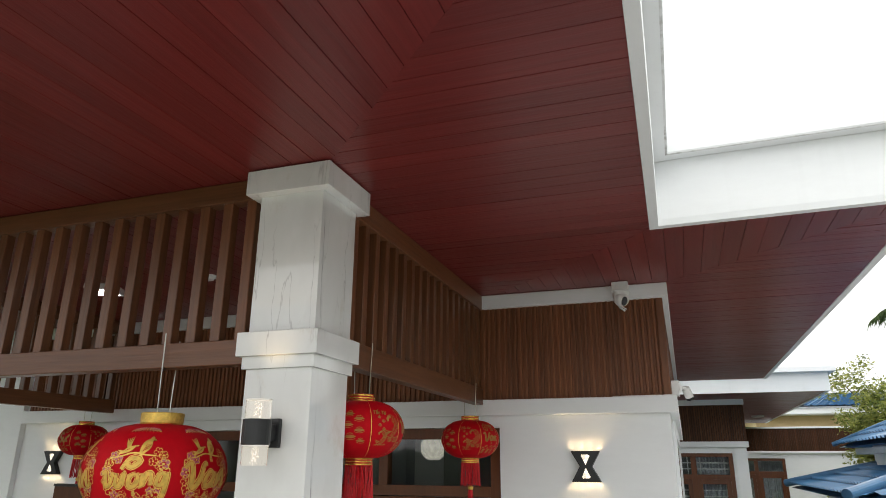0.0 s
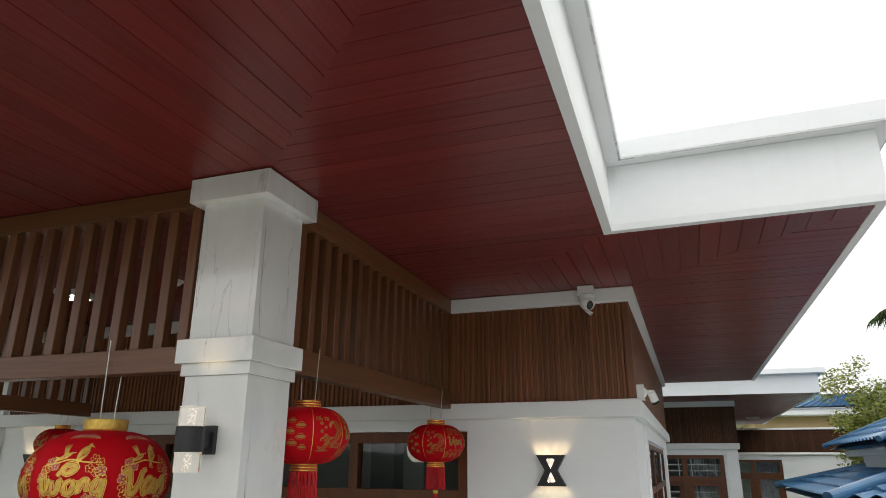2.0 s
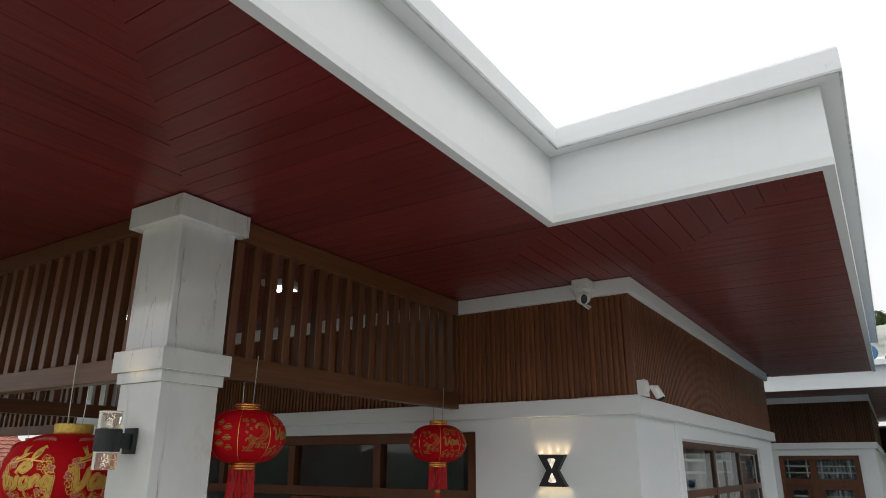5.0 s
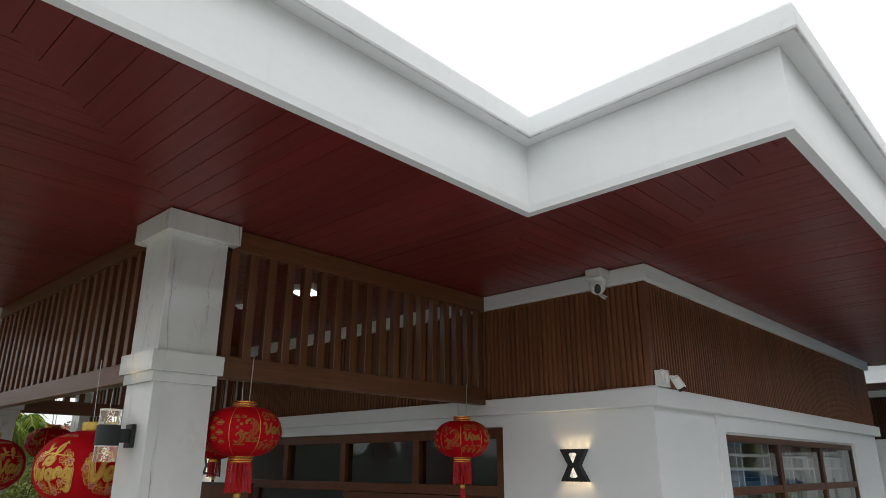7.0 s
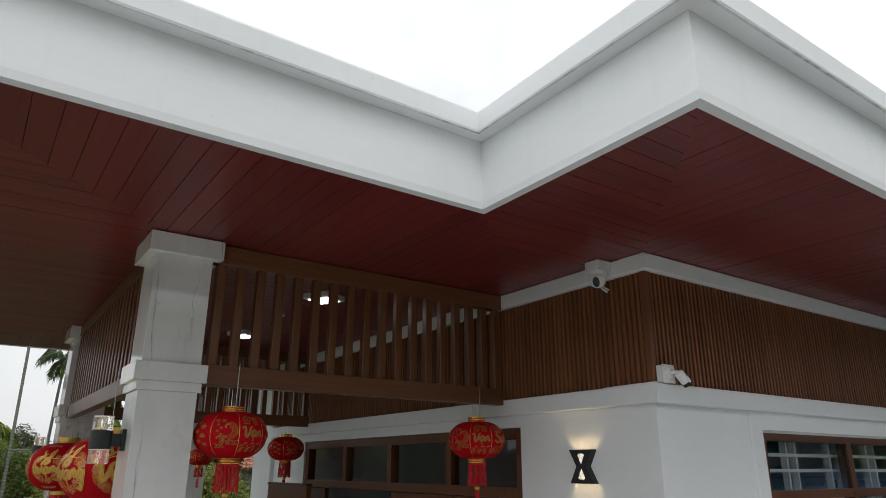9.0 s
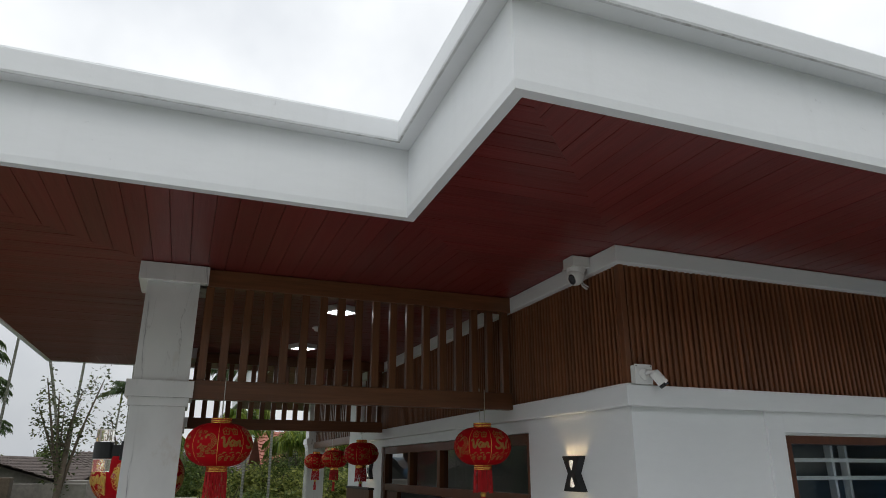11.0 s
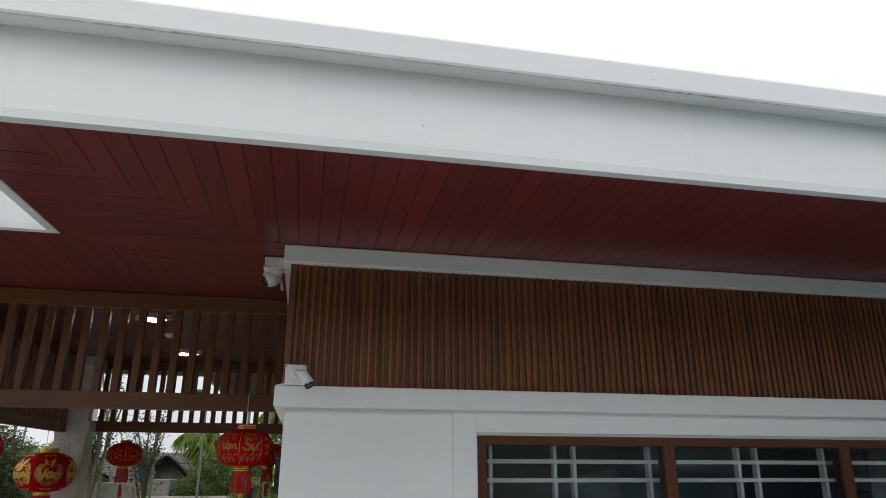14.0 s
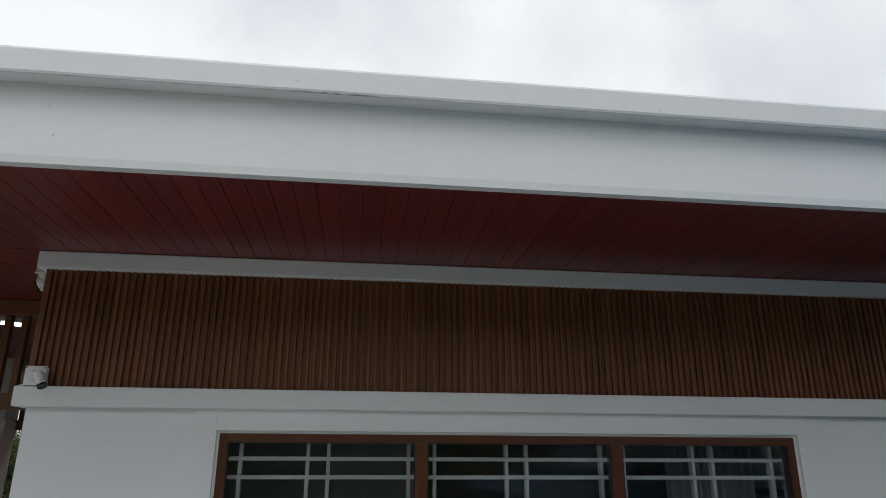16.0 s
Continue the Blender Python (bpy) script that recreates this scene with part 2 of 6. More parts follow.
GLASS = pane_glass("window_glass", (0.9, 0.94, 0.94), 1.34)
ACRYLIC = pane_glass("clear_acrylic", (0.97, 0.95, 0.92), 1.16)
ACRYLIC.node_tree.nodes["Principled BSDF"].inputs["Emission Color"].default_value = (1.0, 0.90, 0.78, 1)
ACRYLIC.node_tree.nodes["Principled BSDF"].inputs["Emission Strength"].default_value = 0.07
FROST = pane_glass("frosted_acrylic", (1.0, 0.99, 0.96), 1.3)
FROST.node_tree.nodes["Principled BSDF"].inputs["Roughness"].default_value = 0.5
FROST.node_tree.nodes["Principled BSDF"].inputs["Transmission Weight"].default_value = 0.4
LAMP_GLOW = glow("warm_lamp", (1.0, 0.72, 0.38), 8.0)
CRYSTAL_GLOW = glow("warm_crystal", (1.0, 0.90, 0.74), 1.1)
CRYSTAL_GLOW.node_tree.nodes["Principled BSDF"].inputs["Base Color"].default_value = (0.22, 0.21, 0.19, 1)
CRYSTAL_GLOW.node_tree.nodes["Principled BSDF"].inputs["Roughness"].default_value = 0.05
BUBBLE_GLOW = glow("lit_bubble", (1.0, 0.90, 0.78), 0.5)
SHADE_GLOW = glow("lit_white_shade", (1.0, 0.97, 0.88), 0.18)
_n, _l = CRYSTAL_GLOW.node_tree.nodes, CRYSTAL_GLOW.node_tree.links
_g, _r = _n.new("ShaderNodeNewGeometry"), _n.new("ShaderNodeMapRange")
_r.inputs["To Min"].default_value, _r.inputs["To Max"].default_value = 0.06, 1.1
_l.new(_g.outputs["Random Per Island"], _r.inputs["Value"])
_l.new(_r.outputs["Result"], _n["Principled BSDF"].inputs["Emission Strength"])
PANEL_GLOW = glow("white_panel", (0.96, 0.98, 1.0), 9.0)
RED_CLOTH = simple("red_lantern_cloth", (0.48, 0.0035, 0.010), 0.66, 0, 0.10, 40, 0.08)
RED_CLOTH.node_tree.nodes["Principled BSDF"].inputs["Specular IOR Level"].default_value = 0.10
RED_TASSEL = simple("red_tassel", (0.58, 0.006, 0.013), 0.6, 0, 0.18, 60, 0.1)
GOLD = simple("gold_foil", (0.88, 0.58, 0.13), 0.34, 0.6, 0.30, 60, 0.35)
FOIL = simple("dull_gold_foil", (0.74, 0.46, 0.09), 0.40, 0.4, 0.35, 70, 0.3)
RING_GOLD = simple("polished_gold_band", (0.85, 0.50, 0.11), 0.22, 0.9, 0.3, 50, 0.3)
PRINT_GOLD = simple("antique_gold_print", (0.38, 0.165, 0.028), 0.5, 0.2, 0.35, 60, 0.1)
PINK = simple("pink_print", (0.55, 0.10, 0.16), 0.5, 0, 0.2, 60, 0.0)
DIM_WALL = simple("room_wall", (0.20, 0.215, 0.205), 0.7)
FLOOR_TILE = simple("floor_tile", (0.15, 0.135, 0.12), 0.3, 0, 0.15, 3, 0.02)
CURTAIN = simple("grey_curtain", (0.34, 0.36, 0.40), 0.8, 0, 0.2, 6, 0.1)
LACE = simple("pale_lace", (0.62, 0.66, 0.72), 0.8, 0, 0.45, 16, 0.1)
PAVING = simple("grey_paving", (0.36, 0.355, 0.345), 0.8, 0, 0.25, 1.2, 0.2)
GRASS = simple("grass_ground", (0.07, 0.10, 0.03), 0.9, 0, 0.4, 1.3, 0.4)
CONCRETE = simple("pale_concrete", (0.52, 0.50, 0.46), 0.85, 0, 0.2, 1.5, 0.2)
BLUE_TILE = simple("blue_roof_metal", (0.058, 0.160, 0.295), 0.30, 0, 0.25, 2.0, 0.03)
GREY_TILE = simple("weathered_roof_tile", (0.14, 0.112, 0.10), 0.85, 0, 0.4, 2.5, 0.4)
RED_TILE = simple("red_roof_tile", (0.38, 0.15, 0.105), 0.8, 0, 0.3, 3, 0.2)
OLD_WALL = simple("weathered_wall", (0.27, 0.25, 0.22), 0.9, 0, 0.45, 1.4, 0.3)
BEIGE = simple("beige_wall", (0.62, 0.46, 0.25), 0.8, 0, 0.12, 2, 0.1)
BARK = trunk_bark("palm_bark")
TWIG = simple("brown_bark", (0.11, 0.085, 0.06), 0.9, 0, 0.35, 14, 0.3)
PALM_LEAF = leafy("palm_leaf", (0.045, 0.085, 0.030), (0.12, 0.17, 0.065), 0.45)
PALM_YOUNG = leafy("young_palm_leaf", (0.07, 0.15, 0.02), (0.30, 0.36, 0.05))
LEAF_A = leafy("leaf_green", (0.038, 0.078, 0.016), (0.20, 0.26, 0.065), 0.45)
LEAF_D = leafy("leaf_dark_green", (0.024, 0.040, 0.012), (0.120, 0.138, 0.048), 0.4)
LEAF_B = leafy("leaf_yellow_green", (0.075, 0.115, 0.024), (0.42, 0.44, 0.12), 0.5)
WOODS = simple("far_woods", (0.045, 0.065, 0.030), 0.9, 0, 0.5, 0.6, 0.4)
# distance haze is put into the hills' pale blue-grey colour
HILL = simple("far_hill", (0.16, 0.22, 0.26), 1.0, 0, 0.1, 0.02, 0.0)


# ---- mesh helpers ----
def box(bm, x0, x1, y0, y1, z0, z1):
    vs = [bm.verts.new(p) for p in ((x0, y0, z0), (x1, y0, z0), (x1, y1, z0), (x0, y1, z0), (x0, y0, z1), (x1, y0, z1), (x1, y1, z1), (x0, y1, z1))]
    for f in ((3, 2, 1, 0), (4, 5, 6, 7), (0, 1, 5, 4), (1, 2, 6, 5), (2, 3, 7, 6), (3, 0, 4, 7)):
        bm.faces.new([vs[i] for i in f])
    return vs


def rounded(bm, w, seg=2):
    bmesh.ops.bevel(bm, geom=bm.edges[:], offset=w, segments=seg, affect="EDGES", profile=0.6)
    return bm


def boxes(*dims, bevel=0.0, seg=2):
    bm = bmesh.new()
    for d in dims:
        box(bm, *d)
    return rounded(bm, bevel, seg) if bevel else bm


def lathe(profile, seg=24, cap=True):
    """A turned body from (radius, z) pairs, listed upwards."""
    bm = bmesh.new()
    rings = [[bm.verts.new((r * math.cos(2 * math.pi * i / seg), r * math.sin(2 * math.pi * i / seg), z)) for i in range(seg)] for r, z in profile]
    for a, b in zip(rings, rings[1:]):
        for i in range(seg):
            bm.faces.new((a[i], a[(i + 1) % seg], b[(i + 1) % seg], b[i]))
    if cap:
        bm.faces.new(rings[0][::-1])
        bm.faces.new(rings[-1])
    return bm


def tube(points, r, seg=8, taper=1.0):
    bm = bmesh.new()
    pts = [Vector(p) for p in points]
    rings = []
    for i, p in enumerate(pts):
        d = (pts[min(i + 1, len(pts) - 1)] - pts[max(i - 1, 0)]).normalized()
        side = d.orthogonal().normalized() if abs(d.z) > 0.9 else d.cross(Vector((0, 0, 1))).normalized()
        up = side.cross(d)
        rr = r * (1 + (taper - 1) * i / max(1, len(pts) - 1))
        rings.append([bm.verts.new(p + rr * (math.cos(2 * math.pi * k / seg) * side + math.sin(2 * math.pi * k / seg) * up)) for k in range(seg)])
    for a, b in zip(rings, rings[1:]):
        for k in range(seg):
            bm.faces.new((a[k], a[(k + 1) % seg], b[(k + 1) % seg], b[k]))
    bm.faces.new(rings[0][::-1])
    bm.faces.new(rings[-1])
    bmesh.ops.recalc_face_normals(bm, faces=bm.faces[:])
    return bm


def mesh_of(name, bm, material, smooth=False):
    me = bpy.data.meshes.new(name)
    bm.to_mesh(me)
    bm.free()
    for m in material if isinstance(material, (list, tuple)) else (material,):
        me.materials.append(m)
    if smooth:
        me.shade_smooth()
    return me


def part(name, bm, material, parent, label="", smooth=False, at=None):
    ob = new(name, mesh_of(name, bm, material, smooth))
    ob.parent = parent
    if at is not None:
        ob.matrix_basis = at
    if label:
        ob["label"] = label
    if material is GLASS or material is ACRYLIC:
        ob.visible_shadow = False
    return ob


def thing(name, label, category, group="", at=(0, 0, 0), turn=0):
    ob = new(name)
    ob.empty_display_size = 0.05
    ob.matrix_basis = pose(*at, 0, 0, turn)
    return tagged(ob, label, category, group)


def structure(name, bm, material, label, category):
    ob = new(name, mesh_of(name, bm, material))
    return tagged(ob, label, category, kind="structure")


def piece(name, me, parent, at):
    ob = new(name, me)
    ob.parent = parent
    ob.location = at
    return ob


# ---- plan: x east, y north, z up; the porch stands before the front wall, the camera walks round its east side ----
SOFFIT = 3.472
WALL_Y, WALL_X = 4.655, -0.070
EAVE_E, EAVE_F, EAVE_S, EAVE_P = 1.21, 3.405, -0.010, 0.96
PORCH_W = -5.90
CX, CY = -1.44, 2.36
CX2 = -4.52
WEST = -6.22
NORTH = 10.17

# ---- ground ----
bm = bmesh.new()
for i in range(41):
    for j in range(41):
        bm.verts.new(((i - 20) ** 3 * 0.05, (j - 20) ** 3 * 0.05, 0))
bm.verts.ensure_lookup_table()
for i in range(40):
    for j in range(40):
        bm.faces.new([bm.verts[k] for k in (i * 41 + j, (i + 1) * 41 + j, (i + 1) * 41 + j + 1, i * 41 + j + 1)])
structure("ground", bm, GRASS, "grassy garden ground reaching to the horizon", "ground")
# unseen yard and floor: tones and west edge shape the bounce onto the soffit
structure("pavement", boxes((-4.2, 11, -9, 7.6, 0.004, 0.06)), PAVING, "grey paved yard, unseen, sized to bounce light onto the soffit", "pavement")
structure("floor", boxes((-6.2, -0.1, 1.3, 10.1, 0.06, 0.16)), FLOOR_TILE, "tiled porch and room floor", "floor")

# ---- walls of the main house ----
def opening_wall(axis, a0, a1, o0, o1, zo0, zo1, f0, f1, top):
    """Boxes for a wall along axis from a0 to a1, thickness f0 to f1, with one opening."""
    spans = [(a0, o0, 0, top), (o1, a1, 0, top), (o0, o1, zo1, top)]
    if zo0 > 0.01:
        spans.append((o0, o1, 0, zo0))
    return [(s[0], s[1], f0, f1, s[2], s[3]) if axis == "x" else (f0, f1, s[0], s[1], s[2], s[3]) for s in spans]


wall_front = structure("wall_front", boxes(*opening_wall("x", -5.64, WALL_X, -4.78, -1.205, 0.16, 2.535, WALL_Y, WALL_Y + 0.2, 3.50)), PLASTER, "white plastered front wall", "wall")
wall_side = structure("wall_side", boxes(*opening_wall("y", WALL_Y + 0.2, NORTH - 0.05, 5.653, 9.042, 1.0, 2.502, WALL_X - 0.2, WALL_X, 3.50)), PLASTER, "white plastered side wall with a wide window", "wall")
part("window_surround", boxes((WALL_X, WALL_X + 0.018, 5.53, 5.653, 0.1, 2.62), (WALL_X, WALL_X + 0.018, 9.042, 9.17, 0.1, 2.62), (WALL_X, WALL_X + 0.018, 5.653, 9.042, 2.502, 2.62), bevel=0.002), PLASTER, wall_side)
structure("wall_west", boxes((WEST, WEST + 0.2, WALL_Y - 0.05, NORTH, 0, 3.5)), PLASTER, "white plastered west wall", "wall")
structure("wall_north", boxes((WEST + 0.2, WALL_X - 0.2, NORTH - 0.25, NORTH - 0.05, 0, 3.5)), PLASTER, "white plastered rear wall", "wall")
structure("corner_pier", boxes((WEST + 0.2, -5.64, WALL_Y - 0.05, WALL_Y + 0.2, 0, 3.5), bevel=0.004), PLASTER, "white plastered corner pier", "pier")
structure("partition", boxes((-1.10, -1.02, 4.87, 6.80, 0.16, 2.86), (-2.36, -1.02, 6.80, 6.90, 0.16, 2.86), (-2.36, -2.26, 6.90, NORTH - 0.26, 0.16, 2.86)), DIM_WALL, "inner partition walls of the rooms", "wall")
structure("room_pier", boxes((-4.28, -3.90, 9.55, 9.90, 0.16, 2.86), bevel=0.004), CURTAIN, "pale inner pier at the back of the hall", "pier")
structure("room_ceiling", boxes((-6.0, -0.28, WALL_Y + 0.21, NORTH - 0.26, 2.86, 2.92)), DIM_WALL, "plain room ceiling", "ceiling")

# white mouldings: a ledge under the cladding and a trim below the soffit
# ---- roof: fascia, lip and slab; the mouldings are swept the same way ----
def sweep(path, section):
    """A band along an open path of plan points, mitred; section lists (outward, z)."""
    bm = bmesh.new()
    pts = [Vector((*p, 0)) for p in path]
    rows = []
    for i, p in enumerate(pts):
        d0 = (p - pts[i - 1]).normalized() if i else (pts[1] - p).normalized()
        d1 = (pts[i + 1] - p).normalized() if i + 1 < len(pts) else d0
        n0, n1 = Vector((d0.y, -d0.x, 0)), Vector((d1.y, -d1.x, 0))
        m = (n0 + n1).normalized()
        m /= max(0.2, m.dot(n0))
        rows.append([bm.verts.new(p + m * o + Vector((0, 0, z))) for o, z in section])
    k = len(section)
    for a, b in zip(rows, rows[1:]):
        for j in range(k):
            bm.faces.new((a[j], b[j], b[(j + 1) % k], a[(j + 1) % k]))
    bm.faces.new(rows[0])
    bm.faces.new(rows[-1][::-1])
    bmesh.ops.recalc_face_normals(bm, faces=bm.faces[:])
    return bm


def moulding(name, z0, z1, x, y, label):
    bm = sweep([(-5.64, y), (x, y), (x, NORTH)], [(-0.052, z0), (-0.004, z0), (0, z0 + 0.005), (0, z1 - 0.005), (-0.004, z1), (-0.052, z1)])
    return structure(name, bm, PLASTER, label, "moulding")


moulding("ledge", 2.614, 2.720, -0.016, 4.600, "white plaster ledge below the wood cladding")
moulding("trim", 3.373, SOFFIT - 0.002, -0.012, 4.595, "white trim between cladding and soffit")

EDGE = [(PORCH_W - 6, EAVE_F), (PORCH_W, EAVE_F), (PORCH_W, EAVE_P), (EAVE_S + 0.018, EAVE_P), (EAVE_S - 0.010, EAVE_F + 0.008), (EAVE_E + 0.004, EAVE_F - 0.024), (EAVE_E - 0.012, 10.62)]
structure("fascia", sweep(EDGE, [(0, SOFFIT - 0.006), (0.004, 3.50), (0.002, 3.65), (0, 3.8245), (-0.10, 3.8245), (-0.045, SOFFIT - 0.006)]), FASCIA, "white plastered roof fascia with faint dirt stains", "fascia")
EDGE_LIP = [(PORCH_W - 6, EAVE_F), (PORCH_W, EAVE_F), (PORCH_W, EAVE_P), (EAVE_S - 0.010, EAVE_P), (EAVE_S - 0.038, EAVE_F + 0.036), (EAVE_E - 0.016, EAVE_F + 0.004), (EAVE_E - 0.032, 10.62)]
structure("fascia_lip", sweep(EDGE_LIP, [(-0.10, 3.826), (0.104, 3.826), (0.108, 3.834), (0.106, 3.932), (0.098, 3.946), (-0.10, 3.950)]), FASCIA, "white projecting roof lip with grey streaks", "fascia")
structure("drip_edge", sweep(EDGE_LIP, [(0.094, 3.8275), (0.1045, 3.8275), (0.1045, 3.8245), (0.094, 3.8245)]), LIP_JOINT, "dirty grey drip edge under the roof lip", "edge")
structure("roof", boxes((PORCH_W - 6, EAVE_E - 0.1, EAVE_F + 0.1, 10.6, 3.60, 3.80), (PORCH_W + 0.1, EAVE_S - 0.1, EAVE_P + 0.1, EAVE_F + 0.1, 3.60, 3.80)), PLASTER, "flat concrete roof slab", "roof")

# soffit boards, mitred at every corner of the eaves
PITCH, GAP, EASE = 0.1015, 0.0013, 0.0012


def clip(poly, a, keep_above, value):
    out = []
    for i, p in enumerate(poly):
        q = poly[(i + 1) % len(poly)]
        dp, dq = (p[a] - value, q[a] - value) if keep_above else (value - p[a], value - q[a])
        if dp >= 0:
            out.append(p)
        if (dp > 0) != (dq > 0) and abs(dp - dq) > 1e-9:
            s = dp / (dp - dq)
            out.append((p[0] + (q[0] - p[0]) * s, p[1] + (q[1] - p[1]) * s))
    return out


def boards(zones, z, rnd):
    """Board strips: each zone is a convex outline and the axis that the boards run along."""
    bm = bmesh.new()
    for poly, axis in zones:
        a = 1 - axis
        lo, hi = min(p[a] for p in poly), max(p[a] for p in poly)
        k = math.floor(lo / PITCH)
        while k * PITCH < hi:
            strip = clip(clip(poly, a, True, k * PITCH + GAP / 2), a, False, (k + 1) * PITCH - GAP / 2)
            k += 1
            if len(strip) < 3:
                continue
            dz = rnd.uniform(-0.0008, 0.0008)
            mid = (k - 0.5) * PITCH
            # the long edges are eased into a shallow groove
            def eased(p, c):
                q = [p[0], p[1]]
                q[a] += -c if q[a] > mid else c
                return q
            low = [bm.verts.new((*eased(p, EASE), z + dz)) for p in strip]
            top = [bm.verts.new((p[0], p[1], z + 0.0042)) for p in strip]
            try:
                f = bm.faces.new(low[::-1])
            except ValueError:
                continue
            f.material_index = axis
            for i in range(len(low)):
                j = (i + 1) % len(low)
                bm.faces.new((low[i], low[j], top[j], top[i])).material_index = axis
    bmesh.ops.recalc_face_normals(bm, faces=bm.faces[:])
    return bm


LX, LY, LX2 = -1.305, 2.245, -4.655
rnd = random.Random(4)
IN_S, IN_F, IN_E, IN_P, IN_W = EAVE_S - 0.025, EAVE_F + 0.03, EAVE_E - 0.025, EAVE_P + 0.025, PORCH_W + 0.025
M1 = IN_S - (4.60 - IN_F)
M2 = IN_W + (4.60 - IN_F)
ZONES = [
    ([(IN_S, IN_P), (IN_S, IN_F), (M1, 4.60), (LX, 4.60), (LX, LY)], 0),
    ([(IN_S, IN_F), (IN_E, IN_F), (0.0, 4.60), (M1, 4.60)], 1),
    ([(IN_E, IN_F), (IN_E, 10.6), (-0.02, 10.6), (-0.02, 4.62)], 0),
    ([(IN_S, IN_P), (IN_W, IN_P), (LX2, LY), (LX, LY)], 1),
    ([(LX, LY), (LX, 4.6), (LX2, 4.6), (LX2, LY)], 1),
    ([(IN_W, IN_P), (IN_W, IN_F), (M2, 4.6), (LX2, 4.6), (LX2, LY)], 0),
    ([(PORCH_W - 6, IN_F), (IN_W, IN_F), (M2, 4.6), (PORCH_W - 6, 4.6)], 1),
    ([(PORCH_W - 6, 4.6), (WEST, 4.6), (WEST, 10.6), (PORCH_W - 6, 10.6)], 0),
]
soffit = structure("ceiling", boards(ZONES, SOFFIT, rnd), (RED_X, RED_Y), "dark red painted wood-grain soffit boards, mitred at the corners", "soffit")
structure("soffit_backing", boxes((PORCH_W - 6, EAVE_E - 0.05, EAVE_F + 0.05, 10.6, SOFFIT + 0.006, SOFFIT + 0.03), (PORCH_W + 0.05, EAVE_S - 0.05, EAVE_P + 0.05, EAVE_F + 0.05, SOFFIT + 0.006, SOFFIT + 0.03)), JOINT, "dark backing behind the soffit joints", "soffit")

# ---- columns of the porch ----
def column(at, top=3.466):
    c = thing("column", "square white polished marble porch column with grey veins", "column", "porch columns", (at[0], at[1], 0.16))
    def blk(h, z0, z1, b=0.003):
        return boxes((-h, h, -h, h, z0 - 0.16, z1 - 0.16), bevel=b)
    part("lower_shaft", blk(0.146, 0.30, 2.642), MARBLE, c)
    part("base", blk(0.185, 0.16, 0.302), MARBLE, c)
    part("lower_collar", blk(0.160, 2.640, 2.690), MARBLE, c)
    part("upper_collar", blk(0.179, 2.688, 2.782), MARBLE, c)
    part("upper_shaft", blk(0.148, 2.780, 3.362), MARBLE, c)
    part("cap", blk(0.194, 3.360, top), MARBLE, c)
    return c


column((CX, CY))
column((CX2, CY))

# ---- lattice screens between the columns ----
def lattice(p0, p1, zb0, zb1, zt0, n, name_label, wide=0.048, deep=0.047, rail=0.07, first=0.0, pitch=None):
    """A screen of upright slats between a bottom and a top rail, from plan point p0 to p1 (its middle line)."""
    along_x = abs(p1[0] - p0[0]) > abs(p1[1] - p0[1])
    a0, a1 = (p0[0], p1[0]) if along_x else (p0[1], p1[1])
    t = thing("lattice_screen", name_label, "lattice", "porch lattices", (p0[0], p0[1], zb0))
    lo, hi = sorted((0.0, a1 - a0))
    def rails(z0, z1, w, e):
        h = w / 2
        d = (lo, hi, -h, h, z0 - zb0, z1 - zb0) if along_x else (-h, h, lo, hi, z0 - zb0, z1 - zb0)
        return boxes(d, bevel=e)
    part("bottom_rail", rails(zb0, zb1, rail, 0.004), LATT_X if along_x else LATT_Y, t)
    part("top_rail", rails(zt0, SOFFIT - 0.004, rail, 0.004), LATT_X if along_x else LATT_Y, t)
    w2, d2 = (wide / 2, deep / 2) if along_x else (deep / 2, wide / 2)
    me = mesh_of("slat", boxes((-w2, w2, -d2, d2, zb1 - zb0 - 0.001, zt0 - zb0 + 0.001), bevel=0.003, seg=1), LATT_Z)
    pitch = pitch or (a1 - a0) / n
    for i in range(n):
        s = first + pitch * i
        if abs(s) > abs(a1 - a0):
            break
        piece("slat", me, t, (s, 0, 0) if along_x else (0, s, 0))
    return t


SCREEN = "brown wood-grain lattice screen of upright slats, lanterns below"
lattice((CX - 0.148, LY + 0.035), (CX2 + 0.148, LY + 0.035), 2.667, 2.769, 3.375, 23, SCREEN, first=-0.078, pitch=-0.1213)
lattice((LX - 0.035, CY + 0.148), (LX - 0.035, 4.596), 2.686, 2.797, 3.360, 18, SCREEN, first=0.063, pitch=0.1168)
lattice((LX2 + 0.035, CY + 0.148), (LX2 + 0.035, 4.596), 2.686, 2.797, 3.360, 18, SCREEN, first=0.063, pitch=0.1168)

# ---- wood cladding of the upper walls, slat by slat ----
SLAT = 0.0385
